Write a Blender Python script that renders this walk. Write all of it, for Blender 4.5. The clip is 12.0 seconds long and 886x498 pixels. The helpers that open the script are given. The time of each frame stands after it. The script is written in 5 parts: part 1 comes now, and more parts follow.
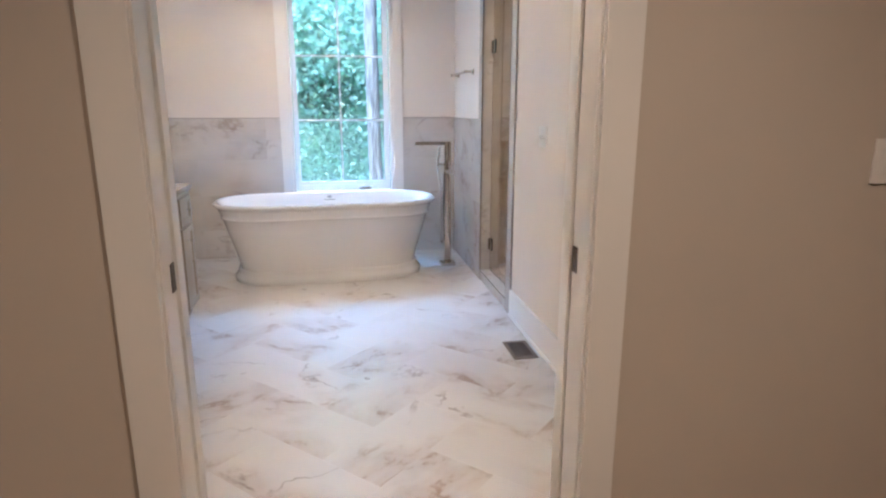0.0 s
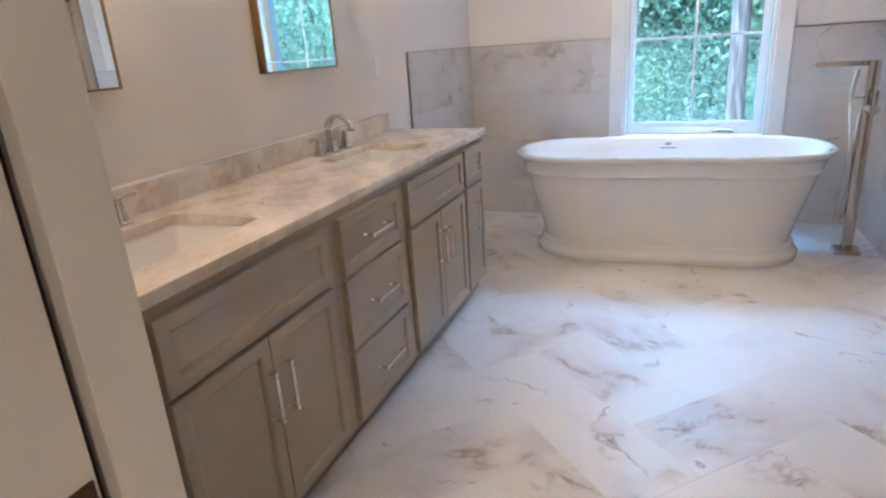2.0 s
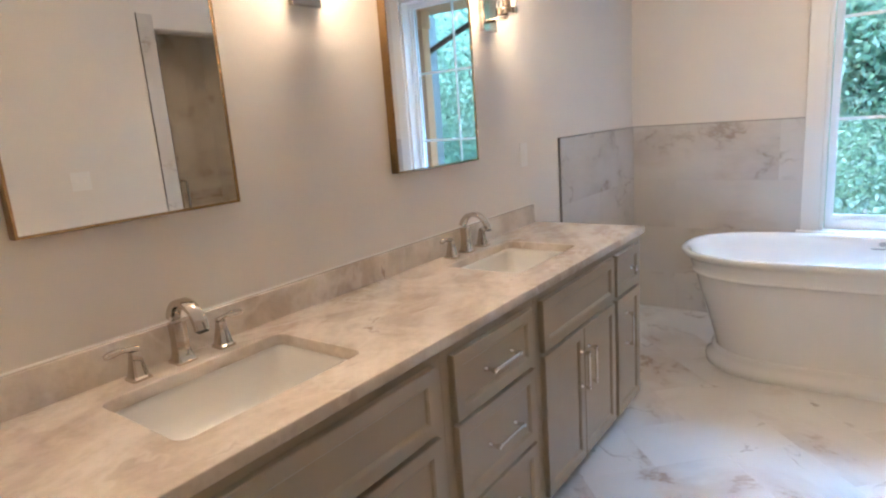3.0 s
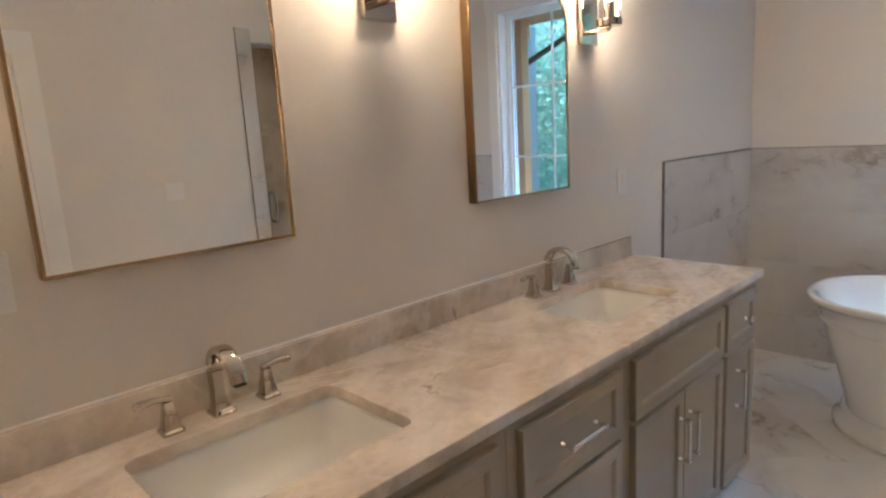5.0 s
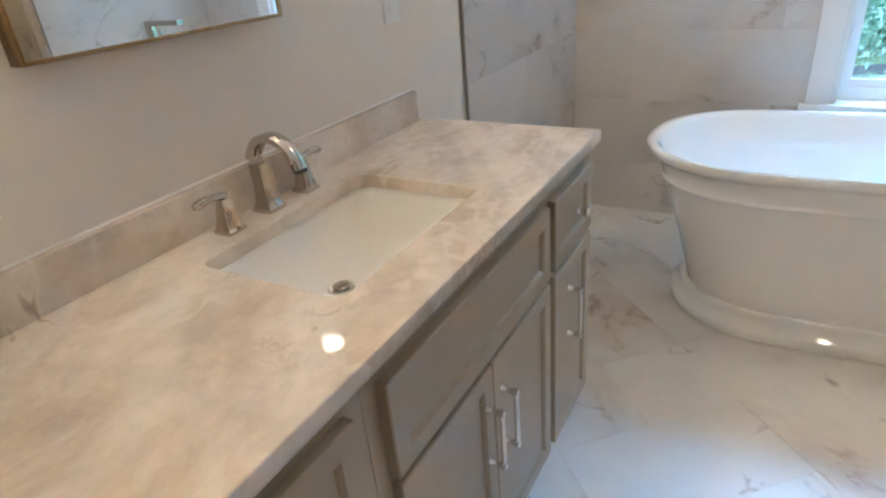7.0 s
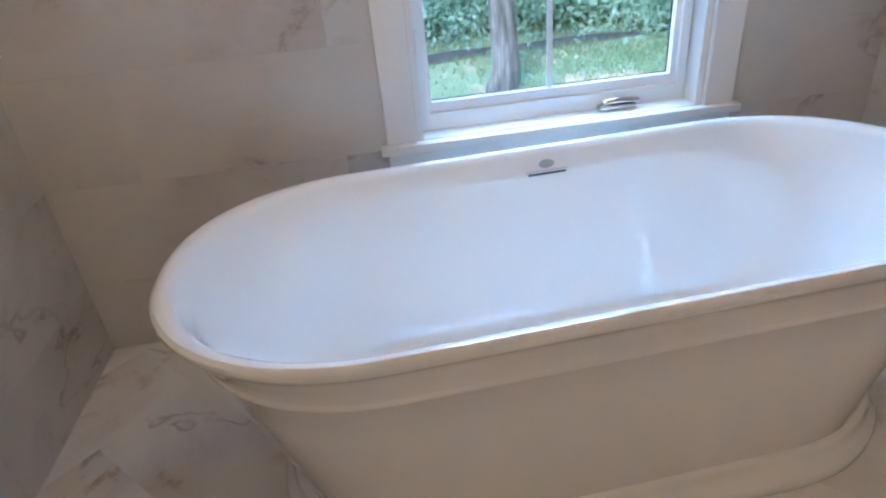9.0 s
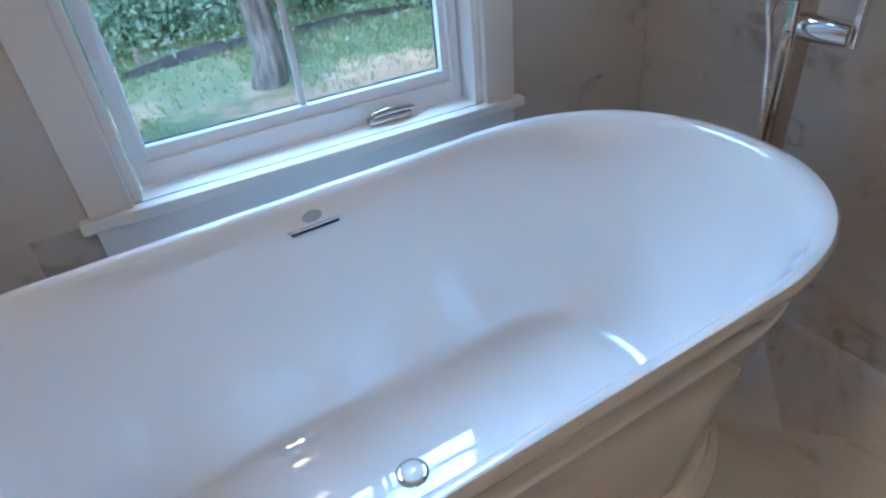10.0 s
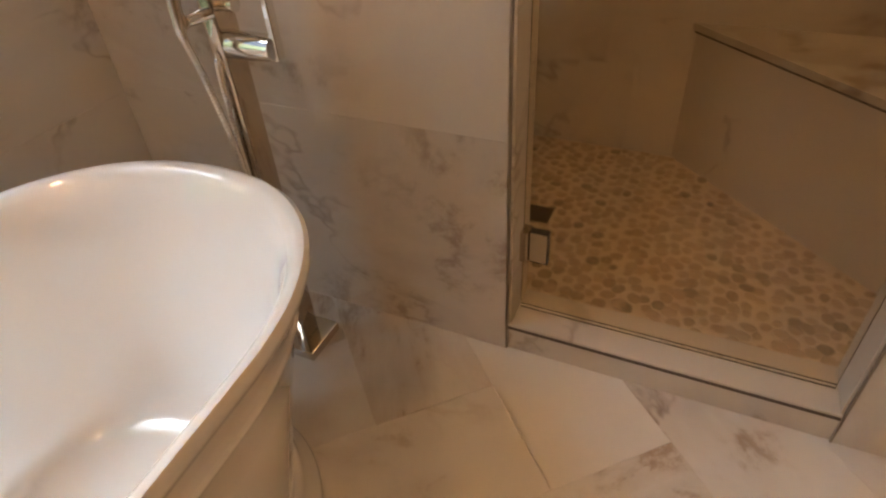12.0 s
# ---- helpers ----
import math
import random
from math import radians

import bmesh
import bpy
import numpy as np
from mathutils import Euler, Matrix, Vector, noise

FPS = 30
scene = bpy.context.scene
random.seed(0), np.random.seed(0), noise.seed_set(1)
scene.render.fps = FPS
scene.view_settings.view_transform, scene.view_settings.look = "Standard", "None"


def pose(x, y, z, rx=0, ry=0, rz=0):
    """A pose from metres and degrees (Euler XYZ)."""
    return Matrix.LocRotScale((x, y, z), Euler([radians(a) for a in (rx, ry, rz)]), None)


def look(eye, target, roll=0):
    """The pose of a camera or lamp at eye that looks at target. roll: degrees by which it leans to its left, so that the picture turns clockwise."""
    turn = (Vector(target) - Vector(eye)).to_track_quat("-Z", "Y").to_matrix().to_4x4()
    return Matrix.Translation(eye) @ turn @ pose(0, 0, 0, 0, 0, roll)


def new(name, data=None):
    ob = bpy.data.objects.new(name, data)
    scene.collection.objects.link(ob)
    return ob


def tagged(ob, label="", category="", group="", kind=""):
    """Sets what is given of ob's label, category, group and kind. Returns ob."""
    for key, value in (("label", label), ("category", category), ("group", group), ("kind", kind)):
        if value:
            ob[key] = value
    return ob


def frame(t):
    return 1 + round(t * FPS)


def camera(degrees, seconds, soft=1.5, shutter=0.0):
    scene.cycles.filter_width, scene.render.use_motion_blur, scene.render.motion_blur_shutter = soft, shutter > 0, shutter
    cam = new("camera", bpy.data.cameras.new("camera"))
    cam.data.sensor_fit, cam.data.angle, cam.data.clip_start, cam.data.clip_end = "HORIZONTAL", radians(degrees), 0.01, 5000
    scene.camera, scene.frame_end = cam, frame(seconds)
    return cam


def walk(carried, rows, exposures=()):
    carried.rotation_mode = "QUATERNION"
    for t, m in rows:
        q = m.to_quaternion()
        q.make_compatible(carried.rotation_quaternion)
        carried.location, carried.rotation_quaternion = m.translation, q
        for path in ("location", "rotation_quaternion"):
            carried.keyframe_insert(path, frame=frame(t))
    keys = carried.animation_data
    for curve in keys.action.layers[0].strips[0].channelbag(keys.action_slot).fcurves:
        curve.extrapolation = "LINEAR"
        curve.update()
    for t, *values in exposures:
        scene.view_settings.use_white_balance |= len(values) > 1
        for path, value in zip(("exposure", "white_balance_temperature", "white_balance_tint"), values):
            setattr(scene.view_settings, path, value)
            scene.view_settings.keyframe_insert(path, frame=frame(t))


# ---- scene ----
cam = camera(73.1, 12.0, soft=2.3)
PATH = [
    (0, (0.252, 0.103, 1.397), (0.59, 2.019, 0.935), 0.0),
    (0.5, (0.287, 0.414, 1.36), (0.271, 2.328, 0.783), -1.5),
    (1, (0.344, 0.736, 1.36), (0.054, 2.609, 0.721), -2.5),
    (1.5, (0.297, 1.062, 1.34), (-0.181, 2.886, 0.674), -2.7),
    (2, (0.237, 1.293, 1.32), (-0.476, 3.048, 0.679), -3.8),
    (2.5, (0.235, 1.533, 1.365), (-0.734, 3.191, 0.805), -4.0),
    (3, (0.159, 1.642, 1.437), (-1.018, 3.204, 1.02), -4.3),
    (3.5, (0.095, 1.664, 1.504), (-1.228, 3.141, 1.243), -4.1),
    (5.5, (0.005, 2.031, 1.46), (-1.411, 3.361, 0.985), -4.6),
    (6, (-0.163, 2.252, 1.394), (-1.485, 3.59, 0.713), -5.2),
    (6.5, (-0.27, 2.486, 1.351), (-1.429, 3.886, 0.517), -5.4),
    (7, (-0.297, 2.83, 1.37), (-1.234, 4.346, 0.463), -5.4),
    (7.5, (-0.374, 3.204, 1.378), (-1.026, 4.84, 0.431), -5.1),
    (9.5, (-0.173, 4.314, 1.236), (0.259, 5.971, 0.202), -6.0),
    (10, (-0.048, 4.485, 1.237), (0.653, 5.981, 0.111), -6.1),
    (10.5, (0.024, 4.589, 1.231), (0.973, 5.873, 0.027), -6.0),
    (11, (0.044, 4.689, 1.203), (1.228, 5.721, -0.036), -5.1),
    (11.5, (0.169, 4.556, 1.196), (1.455, 5.426, -0.065), -5.2),
    (12, (0.324, 4.4, 1.242), (1.721, 5.104, -0.004), -4.0),
]
EXPOSURES = [(0, 2.2, 4550, 7), (2, 2.05, 4500, 5), (3.5, 1.95, 4800, 5), (5.5, 1.5, 4700, 3), (6.5, 1.92, 4600, 1), (7, 1.95, 4500, -2), (7.5, 1.85, 4700, 2), (9.5, 1.1, 4850, 7), (10, 0.75, 4700, 5), (10.5, 0.5, 5150, 5), (11, 0.5, 5900, 9), (11.5, 0.68, 6300, 10), (12, 1.05, 8300, 18)]
walk(cam, [(t, look(eye, target, roll)) for t, eye, target, roll in PATH], EXPOSURES)

# ---- world and light ----
world = bpy.data.worlds.new("sky")
scene.world = world
world.use_nodes = True
sky = world.node_tree.nodes.new("ShaderNodeTexSky")
sky.sky_type = 'NISHITA'
sky.sun_disc = False
sky.sun_elevation, sky.sun_rotation = radians(48), radians(212)
world.node_tree.links.new(sky.outputs[0], world.node_tree.nodes["Background"].inputs[0])
world.node_tree.nodes["Background"].inputs[1].default_value = 0.15


def lamp(name, kind, energy, colour, m, size=0.0, size_y=0.0, spread=180.0):
    data = bpy.data.lights.new(name, kind)
    data.energy, data.color = energy, colour
    if kind == 'AREA':
        data.shape, data.size, data.spread = ('RECTANGLE' if size_y else 'DISK'), size, radians(spread)
        if size_y:
            data.size_y = size_y
    elif kind == 'SUN':
        data.angle = radians(size)
    else:
        data.shadow_soft_size = size
    ob = new(name, data)
    ob.matrix_world = m
    return ob


SUN_DIR = Vector((-0.35, -0.57, 0.74))
lamp("sun", 'SUN', 3.2, (1.0, 0.97, 0.93), look(SUN_DIR * 50, (0, 0, 0)), 12.0)
WARM = (1.0, 0.64, 0.35)
SOFTWARM = (1.0, 0.65, 0.36)
# added lamp above the woods, standing in for bright sky through the window head
lamp("sky_lamp", 'AREA', 1800.0, (0.55, 0.75, 1.0), look((0.3, 12.0, 11.0), (0.2, 4.5, 0.5)), 9.0, 7.0, 160)

# ---- materials ----


class Mat:
    """A small node-building helper round one Principled material."""

    def __init__(self, name, rough=0.5, metal=0.0, colour=(0.5, 0.5, 0.5), coat=0.0, spec=0.5):
        self.m = bpy.data.materials.new(name)
        self.m.use_nodes = True
        self.t = self.m.node_tree
        self.b = self.t.nodes["Principled BSDF"]
        self.put("Base Color", (*colour, 1)), self.put("Roughness", rough), self.put("Metallic", metal)
        self.put("Specular IOR Level", spec), self.put("Coat Weight", coat), self.put("Coat Roughness", 0.06)

    def put(self, key, value):
        self.b.inputs[key].default_value = value

    def node(self, kind, **values):
        n = self.t.nodes.new("ShaderNode" + kind)
        for k, v in values.items():
            n.inputs[k.replace("_", " ")].default_value = v
        return n

    def link(self, a, b):
        self.t.links.new(a, b)

    def coords(self, scale=(1, 1, 1), turn=0.0, scatter=0.0):
        tc = self.node("TexCoord")
        out = tc.outputs["Object"]
        if scatter:
            info = self.node("ObjectInfo")
            k = self.node("VectorMath")
            k.operation = 'MULTIPLY'
            self.link(info.outputs["Random"], k.inputs[0])
            k.inputs[1].default_value = (scatter, scatter * 1.7, scatter * 0.6)
            add = self.node("VectorMath")
            self.link(out, add.inputs[0]), self.link(k.outputs[0], add.inputs[1])
            out = add.outputs[0]
        mp = self.node("Mapping", Scale=scale, Rotation=(0, 0, radians(turn)))
        self.link(out, mp.inputs["Vector"])
        return mp.outputs[0]

    def noise(self, vec, scale, detail=4.0, rough=0.55, distortion=0.0):
        n = self.node("TexNoise", Scale=scale, Detail=detail, Roughness=rough, Distortion=distortion)
        self.link(vec, n.inputs["Vector"])
        return n.outputs["Fac"]

    def ramp(self, fac, stops, smooth=False):
        r = self.node("ValToRGB")
        e = r.color_ramp.elements
        while len(e) < len(stops):
            e.new(0.5)
        for el, (p, c) in zip(e, stops):
            el.position, el.color = p, (c, c, c, 1) if isinstance(c, (int, float)) else (*c, 1)
        if smooth:
            r.color_ramp.interpolation = 'EASE'
        self.link(fac, r.inputs[0])
        return r.outputs[0]

    def math(self, op, a, b=0.0):
        n = self.node("Math")
        n.operation = op
        for i, v in enumerate((a, b)):
            if isinstance(v, (int, float)):
                n.inputs[i].default_value = v
            else:
                self.link(v, n.inputs[i])
        return n.outputs[0]

    def mix(self, fac, a, b):
        n = self.node("Mix")
        n.data_type = 'RGBA'
        for i, v in ((0, fac), (6, a), (7, b)):
            if isinstance(v, (int, float)):
                n.inputs[i].default_value = v
            elif isinstance(v, tuple):
                n.inputs[i].default_value = (*v, 1)
            else:
                self.link(v, n.inputs[i])
        return n.outputs[2]

    def colour(self, out):
        self.link(out, self.b.inputs["Base Color"])

    def bump(self, fac, strength, distance=0.002):
        n = self.node("Bump", Strength=strength, Distance=distance)
        self.link(fac, n.inputs["Height"]), self.link(n.outputs[0], self.b.inputs["Normal"])

    def rough(self, fac, lo, hi):
        n = self.node("MapRange")
        n.inputs["To Min"].default_value, n.inputs["To Max"].default_value = lo, hi
        self.link(fac, n.inputs["Value"]), self.link(n.outputs[0], self.b.inputs["Roughness"])


def paint(name, colour, rough=0.55, relief=0.12, drift=0.06):
    k = Mat(name, rough, colour=colour)
    v = k.coords()
    n = k.noise(v, 1.3, 3)
    k.colour(k.mix(n, tuple(c * (1 - drift) for c in colour), tuple(min(1, c * (1 + drift)) for c in colour)))
    k.bump(k.noise(v, 260, 3), relief, 0.0006)
    k.rough(k.noise(v, 6, 3), rough - 0.06, rough + 0.06)
    return k.m


def marble(name, base, cloud, vein, dark, rough, scatter, turn, amount=1.0, size=1.0, clouds=1.0):
    """Honed white marble: soft clouds, brown drifts along broken veins, and thin dark lines."""
    k = Mat(name, rough, colour=base, spec=0.5)
    v = k.coords((0.8 * size, 1.25 * size, 1.1 * size), turn, scatter)
    w = k.coords((size, size, size), turn, scatter)
    soft = k.ramp(k.noise(v, 1.5, 3, 0.5, 0.5), [(0.30, 0.0), (0.75, 1.0)], True)
    mist = k.ramp(k.noise(w, 4.2, 4, 0.55, 0.6), [(0.30, 0.0), (0.78, 1.0)], True)
    body = k.mix(k.math('MULTIPLY', k.math('ADD', k.math('MULTIPLY', soft, 0.75), k.math('MULTIPLY', mist, 0.25)), clouds), base, cloud)
    n1 = k.noise(v, 1.2, 7, 0.6, 0.45)
    ridge = k.math('ABSOLUTE', k.math('SUBTRACT', n1, 0.5))
    where = k.ramp(k.noise(w, 1.5, 2, 0.5, 0.3), [(0.44, 0.0), (0.60, 1.0)], True)
    haze = k.math('MULTIPLY', k.ramp(ridge, [(0.0, 1.0), (0.13, 0.0)], True), where)
    patch = k.ramp(k.noise(w, 7.0, 7, 0.68, 0.35), [(0.45, 0.0), (0.60, 1.0)], True)
    drift = k.math('MULTIPLY', k.math('MULTIPLY', k.ramp(ridge, [(0.0, 1.0), (0.034, 0.0)], True), where), patch)
    n2 = k.noise(v, 1.05, 5, 0.55, 0.35)
    r2 = k.math('ABSOLUTE', k.math('SUBTRACT', n2, 0.48))
    gate = k.ramp(k.noise(w, 1.9, 2), [(0.45, 0.0), (0.56, 1.0)], True)
    line = k.math('MULTIPLY', k.ramp(r2, [(0.0, 1.0), (0.008, 0.0)], True), gate)
    line = k.math('MULTIPLY', line, k.ramp(k.noise(w, 9.0, 3), [(0.36, 0.15), (0.62, 1.0)]))
    c = k.mix(k.math('MULTIPLY', haze, 0.26 * amount), body, vein)
    c = k.mix(k.math('MULTIPLY', drift, 0.75 * amount), c, vein)
    c = k.mix(k.math('MULTIPLY', line, 0.6 * amount), c, dark)
    info = k.node("ObjectInfo")
    hue = k.node("HueSaturation")
    k.link(k.math('ADD', k.math('MULTIPLY', info.outputs["Random"], 0.02), 0.985), hue.inputs["Value"])
    k.link(c, hue.inputs["Color"])
    k.colour(hue.outputs[0])
    k.rough(k.noise(w, 7, 4), rough - 0.05, rough + 0.07)
    k.bump(k.noise(w, 60, 3), 0.03, 0.001)
    return k.m


WALL = paint("wall_paint", (0.72, 0.67, 0.605), 0.6)
CEIL = paint("ceiling_paint", (0.82, 0.81, 0.79), 0.75)
TRIM = paint("trim_paint", (0.80, 0.78, 0.74), 0.32, 0.05, 0.02)
HALL = paint("hall_paint", (0.56, 0.50, 0.425), 0.6)
VINYL = paint("window_vinyl", (0.84, 0.85, 0.85), 0.3, 0.02, 0.02)
FLOOR_MARBLE = marble("floor_marble", (0.71, 0.69, 0.66), (0.60, 0.57, 0.535), (0.33, 0.235, 0.16), (0.18, 0.12, 0.085), 0.33, 41.0, 0, 1.15, 1.0, 0.36)
WALL_MARBLE = marble("wall_marble", (0.63, 0.60, 0.56), (0.47, 0.435, 0.39), (0.25, 0.185, 0.135), (0.22, 0.16, 0.12), 0.2, 57.0, 25, 0.85, 0.9, 0.5)
GROUT = paint("grout", (0.70, 0.67, 0.63), 0.85, 0.4)
PEBBLE_GROUT = paint("pebble_grout", (0.60, 0.50, 0.385), 0.85, 0.4)
SEALANT = paint("sealant", (0.07, 0.052, 0.04), 0.6)


def quartzite():
    k = Mat("quartzite", 0.1, colour=(0.5, 0.4, 0.3), spec=0.5)
    v = k.coords((1.35, 0.85, 1.0), 28)
    w = k.coords()
    n = k.noise(v, 3.6, 9, 0.68, 0.35)
    c = k.ramp(n, [(0.30, (0.44, 0.36, 0.285)), (0.44, (0.58, 0.50, 0.41)), (0.54, (0.68, 0.60, 0.51)), (0.66, (0.76, 0.69, 0.61))])
    grey = k.ramp(k.noise(w, 4.5, 5, 0.6, 0.5), [(0.48, 0.0), (0.66, 1.0)], True)
    c = k.mix(k.math('MULTIPLY', grey, 0.45), c, (0.42, 0.37, 0.32))
    streak = k.math('ABSOLUTE', k.math('SUBTRACT', k.noise(v, 1.3, 5, 0.6, 0.5), 0.5))
    c = k.mix(k.ramp(streak, [(0.0, 0.55), (0.02, 0.0)], True), c, (0.76, 0.70, 0.63))
    d = k.coords((1.0, 1.0, 1.0), -38)
    wave = k.node("TexWave", Scale=1.5, Distortion=3.5, Detail=3.0, Detail_Scale=1.2)
    k.link(d, wave.inputs["Vector"])
    c = k.mix(k.math('MULTIPLY', k.ramp(wave.outputs["Fac"], [(0.62, 0.0), (0.98, 1.0)], True), 0.38), c, (0.80, 0.74, 0.67))
    c = k.mix(k.math('MULTIPLY', k.ramp(wave.outputs["Fac"], [(0.0, 1.0), (0.18, 0.0)], True), 0.18), c, (0.44, 0.37, 0.31))
    rust = k.math('MULTIPLY', k.ramp(streak, [(0.0, 0.9), (0.008, 0.0)]), k.ramp(k.noise(w, 3.0, 3), [(0.54, 0.0), (0.66, 1.0)]))
    c = k.mix(rust, c, (0.30, 0.20, 0.13))
    c = k.mix(k.ramp(k.noise(w, 38, 4, 0.7), [(0.46, 0.0), (0.85, 0.3)]), c, (0.36, 0.29, 0.22))
    k.colour(c)
    k.rough(k.noise(w, 12, 3), 0.03, 0.08)
    return k.m


STONE = quartzite()


def cabinet_paint():
    k = Mat("cabinet_paint", 0.38, colour=(0.36, 0.31, 0.25))
    w = k.coords((1, 1, 1), 0, 3.0)
    c = k.mix(k.noise(w, 3.5, 4), (0.325, 0.266, 0.186), (0.37, 0.306, 0.216))
    k.colour(c)
    k.bump(k.noise(k.coords((14, 14, 1.2)), 30, 3), 0.05, 0.0008)
    k.rough(k.noise(w, 18, 3), 0.32, 0.44)
    return k.m


CABINET = cabinet_paint()


def metal(name, colour, rough, drift=0.05):
    k = Mat(name, rough, 1.0, colour)
    w = k.coords()
    k.rough(k.noise(w, 30, 3), max(0.02, rough - drift), rough + drift)
    return k.m


CHROME = metal("chrome", (0.80, 0.78, 0.75), 0.07, 0.03)
NICKEL = metal("polished_nickel", (0.58, 0.52, 0.45), 0.08, 0.03)
BRASS = metal("antique_brass", (0.38, 0.25, 0.11), 0.24, 0.04)
BRONZE = metal("dark_bronze", (0.10, 0.075, 0.055), 0.38, 0.06)
EDGE = metal("tile_edge_metal", (0.30, 0.27, 0.24), 0.3, 0.05)
VENTMETAL = metal("vent_metal", (0.24, 0.19, 0.15), 0.4, 0.06)


def plain(name, colour, rough, coat=0.0, drift=0.03):
    k = Mat(name, rough, colour=colour, coat=coat)
    w = k.coords()
    k.colour(k.mix(k.noise(w, 4, 3), tuple(c * (1 - drift) for c in colour), colour))
    k.rough(k.noise(w, 9, 3), max(0.02, rough - 0.03), rough + 0.03)
    return k.m


def acrylic():
    k = Mat("tub_acrylic", 0.035, colour=(0.82, 0.81, 0.79), coat=1.0, spec=0.6)
    k.put("Coat Roughness", 0.02), k.put("Coat IOR", 1.5)
    w = k.coords()
    k.colour(k.mix(k.noise(w, 4, 3), (0.80, 0.79, 0.77), (0.82, 0.81, 0.79)))
    k.rough(k.noise(w, 9, 3), 0.025, 0.045)
    return k.m


ACRYLIC = acrylic()
PORCELAIN = plain("porcelain", (0.87, 0.85, 0.81), 0.12, 0.5, 0.02)
PLASTIC = plain("white_plastic", (0.78, 0.76, 0.72), 0.35)
BADGE = plain("badge_gray", (0.36, 0.37, 0.38), 0.3)
SLOT = plain("dark_slot", (0.02, 0.018, 0.016), 0.5)
MIRROR = Mat("mirror_silver", 0.0, 1.0, (0.93, 0.94, 0.93)).m
# darker than the cabinet paint: shade of the recess is put into this brown
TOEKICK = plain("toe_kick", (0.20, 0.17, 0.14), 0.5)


def glass(name, colour, rough=0.0):
    k = Mat(name, rough, colour=colour)
    k.put("Transmission Weight", 1.0), k.put("IOR", 1.5)
    return k.m


PANE = glass("window_glass", (0.97, 0.99, 0.985))
SHOWER_GLASS = glass("shower_glass", (0.93, 0.86, 0.73))
SHADE = glass("clear_shade", (1.0, 0.99, 0.97))


def glow(name, colour, strength):
    k = Mat(name, 0.4, colour=colour)
    k.put("Emission Color", (*colour, 1)), k.put("Emission Strength", strength)
    return k.m


BULB = glow("bulb", (1.0, 0.62, 0.28), 60.0)
LED = glow("led_disc", (1.0, 0.80, 0.58), 12.0)


def pebble():
    k = Mat("pebble", 0.45)
    w = k.coords()
    info = k.node("ObjectInfo")
    geo = k.node("NewGeometry")
    r = k.math('FRACT', k.math('ADD', info.outputs["Random"], geo.outputs["Random Per Island"]))
    c = k.ramp(r, [(0.0, (0.34, 0.25, 0.155)), (0.3, (0.43, 0.325, 0.215)), (0.65, (0.48, 0.37, 0.25)), (0.88, (0.32, 0.24, 0.145)), (0.95, (0.22, 0.18, 0.11)), (1.0, (0.17, 0.14, 0.09))])
    k.colour(k.mix(k.math('MULTIPLY', k.noise(w, 55, 4), 0.5), c, (0.50, 0.42, 0.34)))
    k.bump(k.noise(w, 150, 3), 0.1, 0.001)
    return k.m


PEBBLE = pebble()


def ground_mat():
    k = Mat("yard", 0.95)
    w = k.coords()
    soil = k.mix(k.noise(w, 3.0, 6), (0.38, 0.245, 0.155), (0.54, 0.40, 0.285))
    stones = k.ramp(k.noise(w, 26, 4, 0.7), [(0.52, 0.0), (0.70, 0.5)])
    soil = k.mix(stones, soil, (0.62, 0.55, 0.47))
    grass = k.mix(k.noise(w, 9.0, 5), (0.11, 0.155, 0.085), (0.19, 0.235, 0.135))
    axes = k.node("SeparateXYZ")
    k.link(w, axes.inputs[0])
    far = k.math('MULTIPLY', k.math('SUBTRACT', axes.outputs["Y"], 8.7), 0.16)
    far = k.math('MINIMUM', k.math('MAXIMUM', far, -0.16), 0.10)
    patch = k.ramp(k.math('ADD', k.noise(w, 1.1, 7, 0.7), far), [(0.44, 0.0), (0.58, 1.0)])
    k.colour(k.mix(patch, soil, grass))
    k.bump(k.noise(w, 12, 5), 0.6, 0.05)
    return k.m


def leaf_mat(name, dark, light):
    k = Mat(name, 0.5)
    geo = k.node("NewGeometry")
    info = k.node("ObjectInfo")
    r = k.math('FRACT', k.math('ADD', geo.outputs["Random Per Island"], k.math('MULTIPLY', info.outputs["Random"], 0.3)))
    k.colour(k.ramp(r, [(0.0, dark), (0.6, tuple((a + b) / 2 for a, b in zip(dark, light))), (1.0, light)]))
    k.put("Transmission Weight", 0.0)
    tr = k.node("BsdfTranslucent")
    tr.inputs[0].default_value = (light[0] * 1.3, light[1] * 1.4, light[2] * 1.15, 1)
    mx = k.node("MixShader")
    mx.inputs[0].default_value = 0.5
    out = k.t.nodes["Material Output"]
    k.link(k.b.outputs[0], mx.inputs[1]), k.link(tr.outputs[0], mx.inputs[2]), k.link(mx.outputs[0], out.inputs[0])
    return k.m


def bark_mat():
    k = Mat("bark", 0.9)
    v = k.coords((6, 6, 0.8), 0, 5.0)
    c = k.mix(k.ramp(k.noise(v, 5, 6, 0.7), [(0.38, 0.0), (0.62, 1.0)]), (0.07, 0.064, 0.058), (0.28, 0.262, 0.245))
    k.colour(c)
    k.bump(k.noise(v, 5, 6, 0.65), 0.8, 0.02)
    return k.m


def wood_mat(name, a, b):
    k = Mat(name, 0.6)
    v = k.coords((14, 14, 1.0))
    k.colour(k.mix(k.noise(v, 2.0, 6, 0.6, 0.6), a, b))
    k.bump(k.noise(v, 8, 4), 0.2, 0.002)
    return k.m


